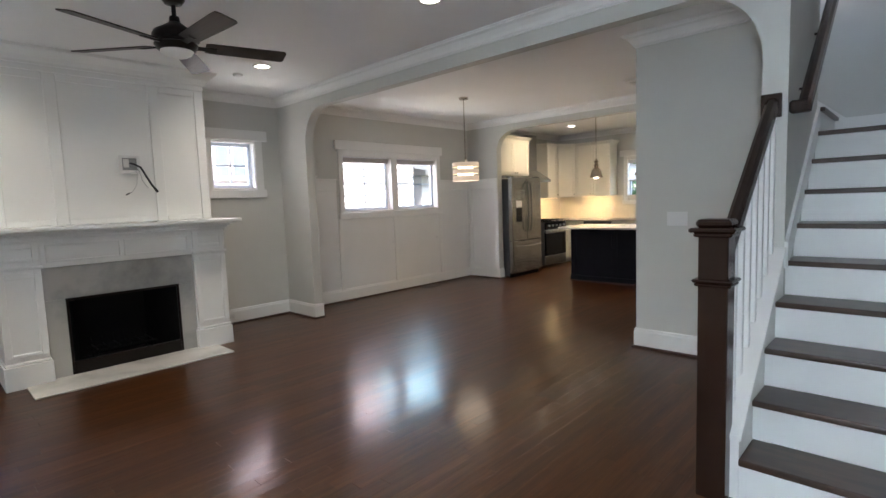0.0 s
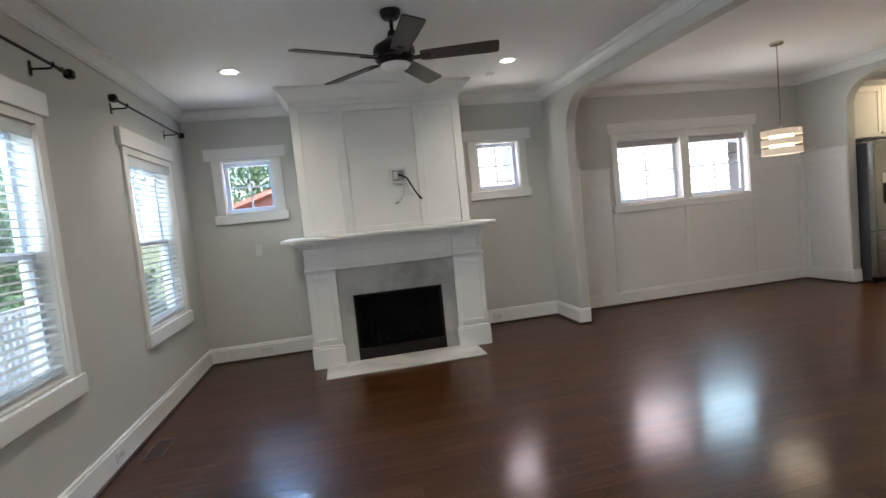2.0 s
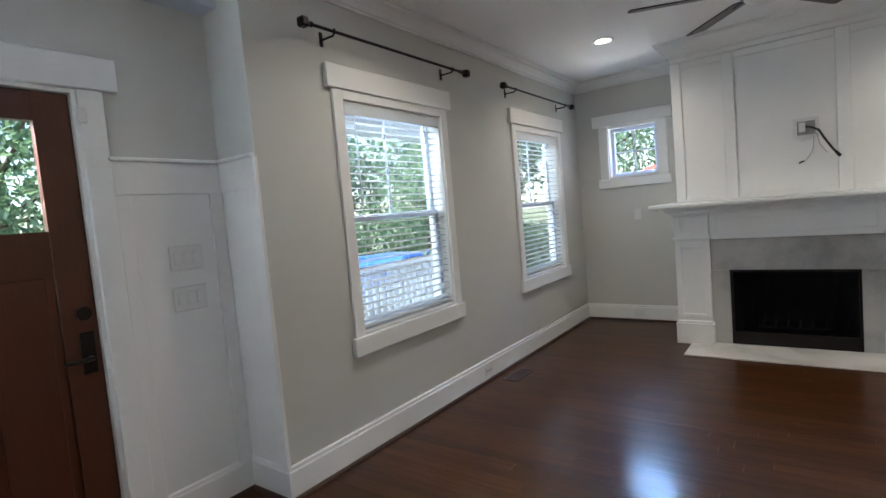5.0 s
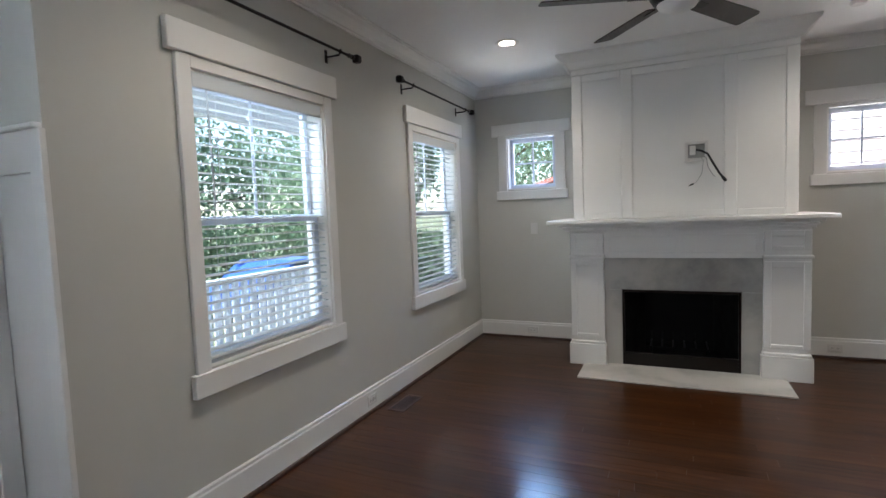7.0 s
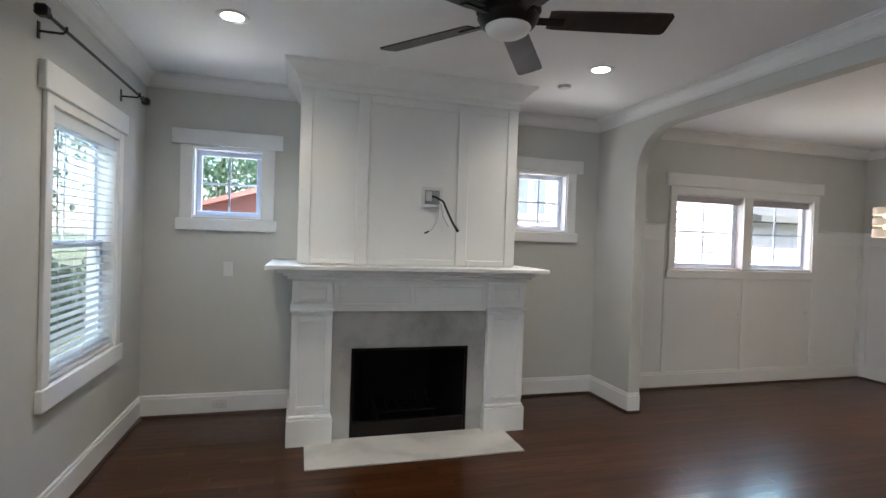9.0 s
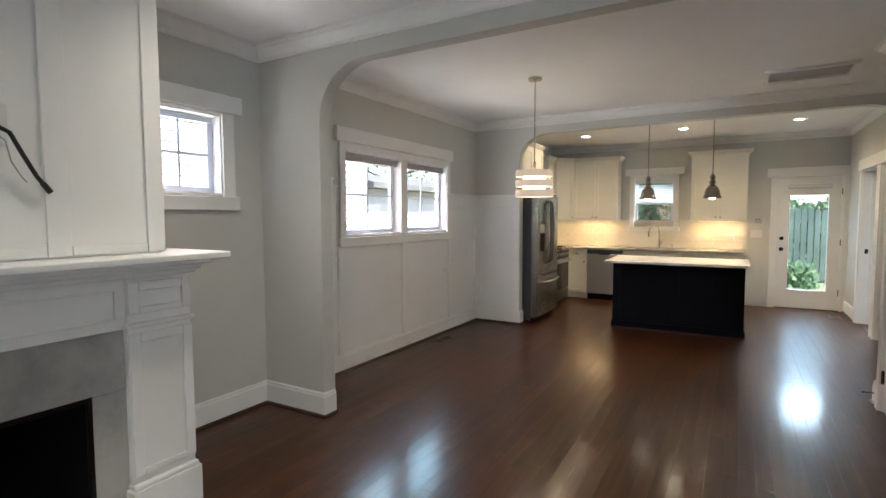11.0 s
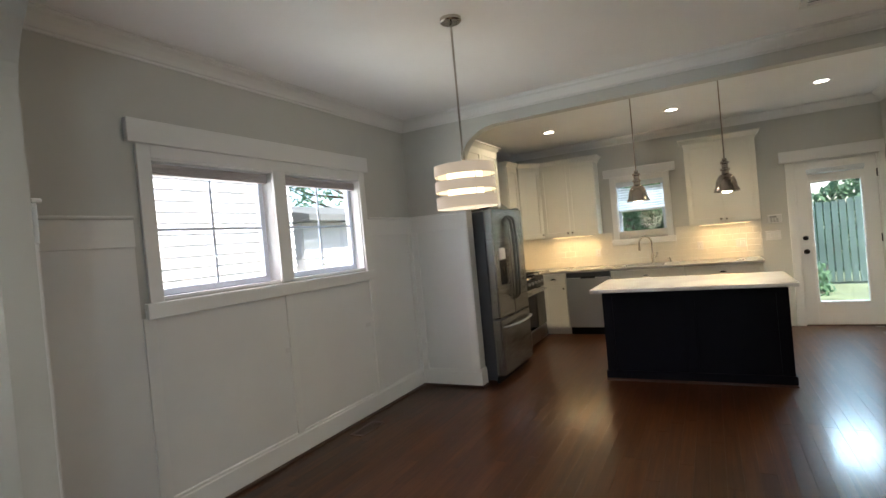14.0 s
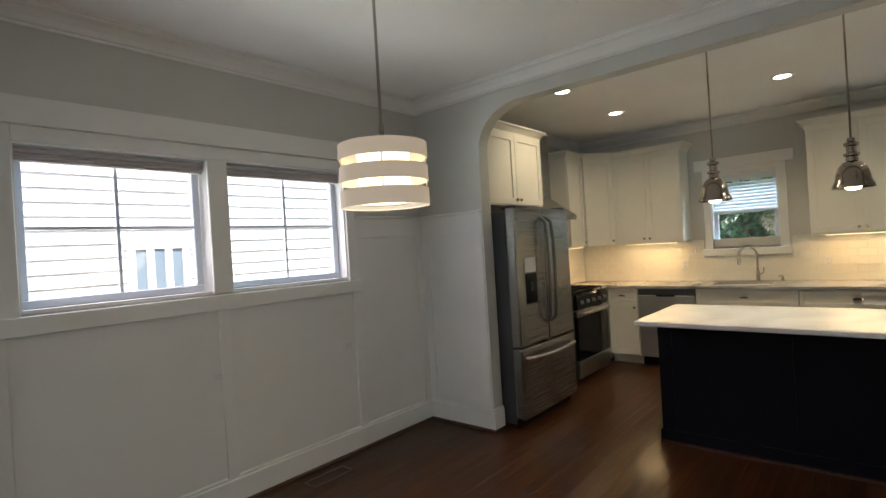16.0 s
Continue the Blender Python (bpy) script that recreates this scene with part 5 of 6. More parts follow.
def cabinet(at, turn, w, d, z0, z1, doors, label, crown=False, drawer=0.0, toe=False, knobs="low", group="", crown_sides=(1, 1)):
    """A cabinet unit: origin at the front left foot, x along the front, y to the back."""
    c = thing("cabinet", (at[0], at[1], z0 if not toe else 0.0), label, "cabinet", group, turn)
    h = z1 - z0
    base = 0.10 if toe else 0.0
    part("body", box(0, w, 0.021, d, base, h if not toe else z1, 0.0015), CAB, c)
    top = z1 if toe else h
    if toe:
        part("toe_kick", box(0.0, w, 0.085, 0.10, 0.0, base, 0), CAB, c)
    dz1 = top - 0.012
    dw = (w - 0.008 - 0.004 * (doors - 1)) / doors
    if drawer:
        f = part("drawer_front", shaker(w - 0.008, drawer, 0.02, 0.035), CAB, c)
        f.location = (0.004, 0, dz1 - drawer)
        cup_pull(f, (w - 0.008) / 2, drawer / 2)
        dz1 -= drawer + 0.006
    for i in range(doors):
        f = part("door", shaker(dw, dz1 - base - 0.012), CAB, c)
        f.location = (0.004 + i * (dw + 0.004), 0, base + 0.012)
        inner = dw - 0.03 if (i % 2 == 0 and doors > 1) or doors == 1 else 0.03
        cab_knob(f, inner, 0.04 if knobs == "low" else dz1 - base - 0.06)
    if crown:
        pr = [(0.0, h - 0.02), (0.012, h - 0.02), (0.016, h + 0.005), (0.05, h + 0.045), (0.062, h + 0.05), (0.062, h + 0.065), (0.0, h + 0.065)]
        path = ([(0, d)] if crown_sides[0] else []) + [(0, 0.02), (w, 0.02)] + ([(w, d)] if crown_sides[1] else [])
        part("crown", sweep(path[::-1], pr), CAB, c)
    return c


YU, YBF = YK - 0.33, YK - 0.62   # upper and lower fronts on the back wall
cabinet((-5.25, YU), 0, 0.79, 0.33, 1.385, 2.44, 2, "cream white two-door wall cabinet next to the corner", True, group="wall cabinets", crown_sides=(0, 1))
cabinet((-3.30, YU), 0, 0.80, 0.33, 1.385, 2.44, 2, "cream white two-door wall cabinet beside the back door", True, group="wall cabinets")
# diagonal corner cabinet
cc = thing("cabinet", (-5.49, YK - 0.62, 1.385), "cream white diagonal corner wall cabinet", "cabinet", "wall cabinets")
part("body", prism([(-0.33, 0.0), (0.0, 0.0), (0.24, 0.29), (0.24, 0.62), (-0.33, 0.62)], "z", 0, 1.055), CAB, cc)
dl = math.hypot(0.24, 0.29)
f = part("door", shaker(dl - 0.012, 1.03), CAB, cc)
f.matrix_local = pose(0.006 + 0.016, 0.0 - 0.012, 0.012, 0, 0, math.degrees(math.atan2(0.29, 0.24)))
cab_knob(f, dl - 0.045, 0.04)
pr = [(0.0, 1.035), (0.012, 1.035), (0.016, 1.06), (0.05, 1.10), (0.062, 1.105), (0.062, 1.12), (0.0, 1.12)]
part("crown", sweep([(0.24, 0.29), (0.0, 0.0), (-0.001, -0.0)][:2], pr), CAB, cc)
# west wall: narrow cabinet past the hood, and the deep one over the fridge
cabinet((-5.49, 9.30), 90, 0.385, 0.33, 1.385, 2.44, 1, "narrow cream white wall cabinet beside the range hood", True, group="wall cabinets", crown_sides=(1, 0))
cabinet((-5.19, 7.262), 90, 0.90, 0.63, 1.80, 2.44, 2, "cream white two-door cabinet over the refrigerator", True, group="wall cabinets")
# lower units
cabinet((-5.26, YBF), 0, 0.345, 0.60, 0.0, 0.876, 1, "cream white base cabinet with one drawer and one door", False, 0.15, True, "high", "base cabinets")
cabinet((-4.30, YBF), 0, 0.90, 0.60, 0.0, 0.876, 2, "cream white sink base cabinet", False, 0.15, True, "high", "base cabinets")
cabinet((-3.395, YBF), 0, 0.86, 0.60, 0.0, 0.876, 2, "cream white base cabinet with a drawer over two doors", False, 0.15, True, "high", "base cabinets")
cf = thing("cabinet", (-5.82, 9.43, 0.0), "cream white corner base cabinet beside the range", "cabinet", "base cabinets")
part("body", box(0.0, 0.545, 0.0, 0.87, 0.10, 0.876, 0.002), CAB, cf)
part("toe_kick", box(0.0, 0.47, 0.0, 0.87, 0.0, 0.10), CAB, cf)

ct = thing("countertop", (-4.2, YK, 0.877), "grey speckled stone countertop along the back wall", "countertop")
bm = box(-5.82 + 4.2, -4.17 + 4.2, -0.645, 0.0, 0, 0.032, 0.004)
box(-3.63 + 4.2, -2.52 + 4.2, -0.645, 0.0, 0, 0.032, 0.004, bm)
box(-4.17 + 4.2, -3.63 + 4.2, -0.645, -0.53, 0, 0.032, 0, bm)
box(-4.17 + 4.2, -3.63 + 4.2, -0.13, 0.0, 0, 0.032, 0, bm)
box(-5.82 + 4.2, -5.25 + 4.2, -0.88, -0.6455, 0, 0.0318, 0, bm)
part("slab", bm, STONE, ct)
sk = thing("kitchen_sink", (-3.90, YK - 0.33, 0.88), "stainless steel undermount sink", "sink")
bm = box(-0.27, 0.27, -0.20, 0.20, -0.20, -0.19)
for q in ((-0.275, -0.265, -0.205, 0.205), (0.265, 0.275, -0.205, 0.205), (-0.265, 0.265, -0.205, -0.195), (-0.265, 0.265, 0.195, 0.205)):
    box(*q, -0.20, 0.026, 0.002, bm)
part("basin", bm, STEEL, sk)
part("drain", lathe([(0, -0.187), (0.04, -0.187), (0.045, -0.19)], 20), CHROME, sk)
fc = thing("kitchen_faucet", (-3.80, YK - 0.09, 0.909), "brushed nickel gooseneck faucet with a side lever", "faucet")
part("base", lathe([(0, 0), (0.027, 0), (0.027, 0.008), (0.020, 0.014), (0.018, 0.11), (0.014, 0.12), (0, 0.12)], 20), NICKEL, fc, "", True)
pts = [(0, 0, 0.10), (0, 0, 0.28)] + [(-0.10 * (1 - math.cos(a)) * 0.75, -0.10 * (1 - math.cos(a)) * 0.65, 0.28 + 0.10 * math.sin(a)) for a in [math.pi * i / 8 for i in range(1, 9)]] + [(-0.15, -0.13, 0.22)]
part("spout", tube(pts, 0.011, 12), NICKEL, fc, "", True)
part("spray_head", tube([(-0.15, -0.13, 0.26), (-0.15, -0.13, 0.19)], [0.013, 0.017], 12), NICKEL, fc, "", True)
part("lever", tube([(0.015, 0, 0.07), (0.05, 0, 0.09), (0.06, -0.01, 0.15)], 0.007, 8), NICKEL, fc, "", True)
sp = thing("soap_dispenser", (-3.58, YK - 0.09, 0.909), "small brushed nickel soap pump on the counter", "soap dispenser")
part("body", lathe([(0, 0), (0.02, 0), (0.018, 0.02), (0.010, 0.025), (0.010, 0.05), (0, 0.05)], 16), NICKEL, sp, "", True)
part("spout", tube([(0, 0, 0.045), (0, -0.01, 0.06), (-0.03, -0.06, 0.055)], 0.006, 8), NICKEL, sp)

dw = thing("dishwasher", (-4.605, YBF, 0.0), "stainless steel dishwasher under the counter", "dishwasher")
part("body", box(-0.295, 0.295, 0.03, 0.60, 0.10, 0.87), STEEL_SIDE, dw)
part("door", box(-0.297, 0.297, -0.012, 0.03, 0.11, 0.80, 0.006), STEEL_SOFT, dw)
part("control_strip", box(-0.297, 0.297, -0.008, 0.03, 0.803, 0.872, 0.004), STEEL_SIDE, dw, "dark control strip")
part("handle", box(-0.10, 0.10, -0.014, -0.006, 0.785, 0.812, 0.005), BLACKGLASS, dw, "recessed pocket handle")
part("toe_kick", box(-0.295, 0.295, 0.06, 0.08, 0.0, 0.10), BLACK, dw)

# refrigerator, front towards +x: local x along the front, -y out into the room
fr = thing("refrigerator", (-4.96, 7.72, 0.0), "stainless steel french door refrigerator with ice dispenser", "refrigerator", "", 90)
part("cabinet_body", box(-0.445, 0.445, 0.09, 0.80, 0.03, 1.735, 0.006), STEEL_SIDE, fr, "dark grey side panels")
part("foot_grille", box(-0.44, 0.44, 0.07, 0.10, 0.0, 0.07, 0.003), BLACK, fr)
for k, (a, b) in enumerate(((-0.452, -0.003), (0.003, 0.452))):
    dr = part("door", box(a, b, 0.0, 0.085, 0.645, 1.755, 0.014, None, 2), STEEL_FRIDGE, fr, "brushed steel upper door")
    hx = b - 0.045 if k == 0 else a + 0.045
    pts = [(hx, 0.0, 0.80), (hx, -0.045, 0.84)] + [(hx, -0.052 - 0.012 * math.sin(math.pi * i / 6), 0.84 + i * 0.80 / 6) for i in range(1, 6)] + [(hx, -0.045, 1.64), (hx, 0.0, 1.68)]
    part("handle", tube(pts, 0.015, 10), STEEL_DARK, dr, "curved steel bar handle, dark reflections put into its colour", True)
    part("hinge_cap", box((a + 0.01) if k == 0 else (b - 0.09), (a + 0.09) if k == 0 else (b - 0.01), 0.02, 0.13, 1.7555, 1.775, 0.006), STEEL_SIDE, dr)
    if k == 0:
        ds2 = part("dispenser", box(-0.350, -0.160, -0.004, 0.004, 0.97, 1.36, 0.003), STEEL_FRIDGE, dr, "ice and water dispenser")
        part("recess", box(-0.340, -0.170, -0.006, -0.003, 0.98, 1.225, 0.003), BLACK, ds2, "black dispenser recess")
        part("panel", box(-0.340, -0.170, -0.007, -0.003, 1.235, 1.35, 0.002), PLASTIC, ds2, "pale control panel")
        part("paddle", box(-0.275, -0.235, -0.010, -0.005, 1.08, 1.16, 0.004), BLACKGLASS, ds2)
fz = part("freezer_drawer", box(-0.452, 0.452, 0.0, 0.085, 0.075, 0.635, 0.014, None, 2), STEEL_FRIDGE, fr, "brushed steel freezer drawer")
pts = [(-0.38, 0.0, 0.555), (-0.36, -0.045, 0.56)] + [(-0.36 + i * 0.12, -0.05 - 0.012 * math.sin(math.pi * i / 6), 0.56 - 0.012 * math.sin(math.pi * i / 6)) for i in range(1, 6)] + [(0.36, -0.045, 0.56), (0.38, 0.0, 0.555)]
part("handle", tube(pts, 0.014, 10), STEEL, fz, "curved bar handle", True)

rg = thing("gas_range", (-5.15, 9.00, 0.0), "stainless steel gas range with black cooktop", "range", "", 90)
W2 = 0.38
part("body", box(-W2, W2, 0.03, 0.655, 0.05, 0.90, 0.004), STEEL_SIDE, rg)
part("oven_door", box(-W2 + 0.002, W2 - 0.002, -0.01, 0.03, 0.24, 0.745, 0.006), BLACKGLASS, rg, "black glass oven door")
part("door_trim", box(-W2 + 0.002, W2 - 0.002, -0.014, 0.028, 0.68, 0.748, 0.005), STEEL, rg)
part("handle", tube([(-0.32, -0.012, 0.72), (-0.32, -0.055, 0.72), (0.32, -0.055, 0.72), (0.32, -0.012, 0.72)], 0.012, 10), STEEL, rg, "", True)
part("drawer", box(-W2 + 0.002, W2 - 0.002, -0.008, 0.03, 0.06, 0.232, 0.006), STEEL, rg, "storage drawer")
cp = part("control_panel", box(-W2, W2, -0.014, 0.03, 0.755, 0.90, 0.006), BLACKGLASS, rg, "black control panel with knobs")
for i in range(5):
    part("knob", lathe([(0, 0), (0.021, 0), (0.019, 0.025), (0, 0.027)], 16, None, pose(-0.28 + i * 0.14, -0.014, 0.83, 90)), STEEL, cp, "", True)
part("cooktop", box(-W2, W2, -0.01, 0.655, 0.901, 0.915, 0.004), BLACKGLASS, rg)
for k in range(3):
    x0 = -W2 + 0.012 + k * 0.248
    bm = bmesh.new()
    for a in (x0, x0 + 0.115, x0 + 0.228):
        box(a, a + 0.010, 0.04, 0.62, 0.930, 0.945, 0.002, bm)
    for b in (0.04, 0.20, 0.33, 0.46, 0.61):
        box(x0, x0 + 0.238, b, b + 0.010, 0.930, 0.945, 0.002, bm)
    for a in (x0, x0 + 0.228):
        for b in (0.04, 0.61):
            box(a, a + 0.010, b, b + 0.010, 0.914, 0.932, 0, bm)
    part("grate", bm, BLACK, rg, "black cast iron grate")

hd = thing("range_hood", (XW, 8.78, 1.70), "stainless steel chimney range hood", "range hood", "", 90)
bm = bmesh.new()
lo = [(-0.38, -0.48), (0.38, -0.48), (0.38, -0.001), (-0.38, -0.001)]
hi = [(-0.15, -0.30), (0.15, -0.30), (0.15, -0.001), (-0.15, -0.001)]
v0 = [bm.verts.new((a, b, 0.05)) for a, b in lo]
v1 = [bm.verts.new((a, b, 0.24)) for a, b in hi]
for i in range(4):
    bm.faces.new((v0[i], v0[(i + 1) % 4], v1[(i + 1) % 4], v1[i]))
bm.faces.new(v1)
part("canopy", bm, STEEL, hd)
part("rim", box(-0.38, 0.38, -0.48, -0.001, 0.0, 0.05, 0.003), STEEL, hd)
part("chimney", box(-0.15, 0.15, -0.30, -0.001, 0.2405, H - 1.70 - 0.11, 0.002), STEEL, hd)

# island
il = thing("kitchen_island", (-3.28, 7.61, 0.0), "navy black panelled kitchen island with a white quartz top", "kitchen island")
part("body", box(-0.75, 0.75, 0.0, 0.55, 0.0, 0.874, 0.003), NAVY, il)
for a, b in ((-0.75, -0.66), (0.66, 0.75), (-0.045, 0.045)):
    part("stile", box(a, b, -0.012, 0.0005, 0.09, 0.874, 0.002), NAVY, il)
part("top_rail", box(-0.75, 0.75, -0.0125, 0.0, 0.79, 0.8735, 0.002), NAVY, il)
part("base_moulding", box(-0.765, 0.765, -0.018, 0.56, 0.0, 0.09, 0.004), NAVY, il)
sh = bmesh.new()
sweep([(0.765, -0.018), (-0.765, -0.018)], [(0.0, 0.0), (0.016, 0.0), (0.014, 0.012), (0.0, 0.018)], False, sh)
part("shoe_strip", sh, SHOE, il)
ic = thing("island_countertop", (-3.28, 7.71, 0.875), "white quartz island countertop with an overhang", "countertop")
part("slab", box(-0.79, 0.79, -0.455, 0.48, 0.0, 0.032, 0.006), QUARTZ, ic)


def island_pendant(x):
    p = thing("pendant_lamp", (x, 7.74, H), "polished nickel dome pendant over the island", "pendant lamp", "island pendants")
    part("canopy", lathe([(0, 0), (0.06, 0), (0.058, -0.02), (0.02, -0.03), (0, -0.03)], 28), CHROME, p, "", True)
    part("rod", tube([(0, 0, -0.02), (0, 0, -0.78)], 0.0055, 10), CHROME, p, "", True)
    part("socket_cap", lathe([(0.0, -0.77), (0.018, -0.77), (0.02, -0.79), (0.036, -0.80), (0.036, -0.815), (0.026, -0.82), (0.026, -0.855), (0.04, -0.86), (0.04, -0.875), (0.03, -0.88), (0.032, -0.91)], 28), CHROME, p, "", True)
    part("dome", lathe([(0.03, -0.905), (0.048, -0.915), (0.070, -0.945), (0.083, -0.985), (0.087, -1.02), (0.101, -1.045), (0.105, -1.062), (0.103, -1.064), (0.097, -1.046), (0.084, -1.02), (0.080, -0.985), (0.067, -0.948), (0.044, -0.92), (0.0, -0.915)], 40), CHROME, p, "", True)
    part("bulb", lathe([(0, -0.93), (0.03, -0.95), (0.052, -1.0), (0.052, -1.045), (0.032, -1.072), (0, -1.078)], 20), BULB_WARM, p, "glowing frosted bulb", True)
    lamp = bpy.data.lights.new("pendant_bulb_lamp", "SPOT")
    lamp.energy, lamp.color, lamp.spot_size, lamp.spot_blend, lamp.shadow_soft_size = P_PENDANT, (1.0, 0.82, 0.58), radians(130), 0.6, 0.05
    new("pendant_bulb_lamp", lamp).matrix_world = look((x, 7.74, H - 1.09), (x, 7.74, 0))


island_pendant(-3.64)
island_pendant(-2.905)


def led_bar(x, y, length, turn, power):
    b = thing("under_cabinet_light", (x, y, 1.384), "slim warm light bar under the wall cabinet", "cabinet light", "under cabinet lights", turn)
    part("housing", box(-length / 2, length / 2, -0.02, 0.02, -0.012, 0.0, 0.002), PLASTIC, b)
    part("lens", box(-length / 2 + 0.01, length / 2 - 0.01, -0.015, 0.015, -0.016, -0.0125), LED, b, "glowing lens")
    a = area_lamp("cabinet_lamp", (x, y, 1.36), (x, y, 0.0), 0.03, length, power, (1.0, 0.63, 0.29))
    a.matrix_world = pose(x, y, 1.36, 0, 0, turn + 90)


led_bar(-4.86, YK - 0.22, 0.6, 0, P_LED)
led_bar(-2.90, YK - 0.22, 0.6, 0, P_LED)
led_bar(XW + 0.2, 9.6, 0.5, 90, P_LED * 0.8)

kp = thing("alarm_keypad", (-2.33, YK, 1.375), "white wall alarm keypad beside the back door", "alarm keypad")
part("body", box(-0.075, 0.075, -0.025, 0.0, -0.055, 0.055, 0.006), PLASTIC, kp)
part("display", box(-0.055, 0.02, -0.027, -0.024, 0.015, 0.04, 0.001), GREY, kp)
for i in range(3):
    for j in range(3):
        part("key", box(-0.05 + 0.032 * i, -0.028 + 0.032 * i, -0.028, -0.024, -0.04 + 0.018 * j, -0.028 + 0.018 * j, 0.001), GREY, kp)
plate((-2.36, YK, 1.165), 0, 0.165, 0.118, "switch", "white triple rocker switch under the keypad", "light switch")
plate((-3.20, YK - 0.012, 1.10), 0, 0.07, 0.115, "outlet", "white outlet on the tiled backsplash", "outlet")
plate((-4.55, YK - 0.012, 1.10), 0, 0.07, 0.115, "outlet", "white outlet on the tiled backsplash", "outlet")
plate((-2.72, YK - 0.012, 1.10), 0, 0.12, 0.115, "switch", "white double switch on the tiled backsplash", "light switch")

# tiled backsplash: subway tiles proud of their grout
bs = setting("backsplash", "glossy white subway tile backsplash", "backsplash", (0, YK, 0))
part("grout_bed", box(-5.815, -2.48, -0.004, 0.0, 0.91, 1.384), GROUT, bs, "pale grout")
bw = setting("backsplash_side", "glossy white subway tile backsplash", "backsplash", (XW, 0, 0), 90)
part("grout_bed", box(8.18, YK - 0.004, -0.004, 0.0, 0.91, 1.384), GROUT, bw, "pale grout")
tile_mesh = {}


def tile(parent, a, b, z0, z1):
    key = (round(b - a, 3), round(z1 - z0, 3))
    if key not in tile_mesh:
        bm = box(0, key[0], -0.010, -0.004, 0, key[1], 0.0016)
        me = bpy.data.meshes.new("tile")
        bm.to_mesh(me)
        bm.free()
        me.materials.append(TILE)
        tile_mesh[key] = me
    ob = new("tile", tile_mesh[key])
    ob.parent = parent
    ob.location = (a, 0, z0)


def tile_rows(parent, u0, u1, cut=None):
    for r in range(6):
        z0 = 0.912 + r * 0.0785
        z1 = min(z0 + 0.0765, 1.382)
        spans = [(u0, cut[0]), (cut[1], u1)] if cut and z1 > cut[2] else [(u0, u1)]
        for s0, s1 in spans:
            u = u0 - (0.077 if r % 2 else 0.0)
            while u < s1:
                a, b = max(u, s0), min(u + 0.152, s1)
                u += 0.154
                if b - a > 0.012:
                    tile(parent, a, b, z0, z1)


tile_rows(bs, -5.81, -2.482, (-4.335, -3.485, 1.19))
tile_rows(bw, 8.20, YK - 0.012)
part("cut_tile", box(-4.335, -3.485, -0.009, -0.004, 1.148, 1.186, 0.0016), TILE, bs)


# ---- outdoors ----
def ground_z(y):
    return -0.35 if y > -1.5 else max(-1.0, -0.35 + (y + 1.5) * 0.1)


xs = [-400, -120, -60, -30, -20, -14, -8, -2, 4, 10, 20, 60, 120, 400]
ys = [-400, -120, -60, -30, -16, -9, -5.75, -3, -1.5, 2, 8, 14, 20, 40, 120, 400]
bm = bmesh.new()
grid = [[bm.verts.new((x, y, ground_z(y) - 0.25 * (-7 < x < 2 and -1 < y < 11))) for x in xs] for y in ys]
for a, b in zip(grid, grid[1:]):
    for i in range(len(xs) - 1):
        bm.faces.new((a[i], a[i + 1], b[i + 1], b[i]))
struct("ground", bm, GRASS, "uneven sunlit lawn round the house", "ground")


def lap_wall(x0, x1, y0, y1, z0, z1, face, mat, parent, name="wall"):
    """A clapboard wall: sloped boards on the side that faces the house."""
    bm = box(x0, x1, y0, y1, z0, z1)
    z = z0
    while z < z1 - 0.02:
        t = min(z + 0.155, z1)
        if face == "x":
            prism([(x1, z), (x1 + 0.034, z), (x1 + 0.004, t), (x1, t)], "y", y0, y1, bm)
        else:
            prism([(y1, z), (y1 + 0.022, z), (y1 + 0.006, t), (y1, t)], "x", x0, x1, bm)
        z += 0.15
    return part(name, bm, mat, parent)


def out_window(parent, x, y0, y1, z0, z1, cols, glass_mat=None):
    w = part("window", box(x, x + 0.05, y0 - 0.08, y1 + 0.08, z0 - 0.08, z0, 0, box(x, x + 0.05, y0 - 0.08, y1 + 0.08, z1, z1 + 0.1)), SIDING, parent, "white framed window")
    bm = bmesh.new()
    for i in range(cols + 1):
        c = y0 + (y1 - y0) * i / cols
        box(x, x + 0.045, c - 0.04, c + 0.04, z0, z1, 0, bm)
    part("frame", bm, SIDING, w)
    for i in range(cols):
        a, b = y0 + (y1 - y0) * i / cols + 0.04, y0 + (y1 - y0) * (i + 1) / cols - 0.04
        part("pane", box(x + 0.005, x + 0.02, a, b, z0, z1), DARKPANE, w)
    return w


nb = thing("neighbour_house", (-9.3, 5.0, -0.35), "white clapboard neighbouring house close to the side windows", "house")
lap_wall(-6.0, 0.0, -3.4, 4.0, 0, 5.6, "x", SIDING, nb)
out_window(nb, 0.022, 0.95, 1.55, 1.5, 2.02, 3)
out_window(nb, 0.022, -1.0, -0.35, 2.35, 3.3, 2)
part("roof", prism([(-3.9, 5.6), (4.5, 5.6), (4.5, 5.75), (0.3, 7.6), (-3.9, 5.75)], "x", -6.3, 0.5), ROOFM, nb, "grey shingle roof")
part("meter_box", box(0.022, 0.16, -1.9, -1.6, 1.55, 1.95, 0.01), GREY, nb, "grey utility meter")
gr = thing("garage", (-10.5, 12.4, -0.1), "low white garage with a dark shingle roof", "garage")
lap_wall(-4.0, 0.0, -1.9, 3.5, 0, 2.25, "x", SIDING, gr)
part("roof", prism([(-4.3, 2.25), (0.5, 2.25), (0.5, 2.38), (-1.9, 2.85), (-4.3, 2.38)], "y", -2.2, 3.8), ROOFM, gr, "dark shingle roof")
rd = thing("red_house", (-15.0, -2.0, -1.4), "red clapboard house with a white trimmed gable", "house")
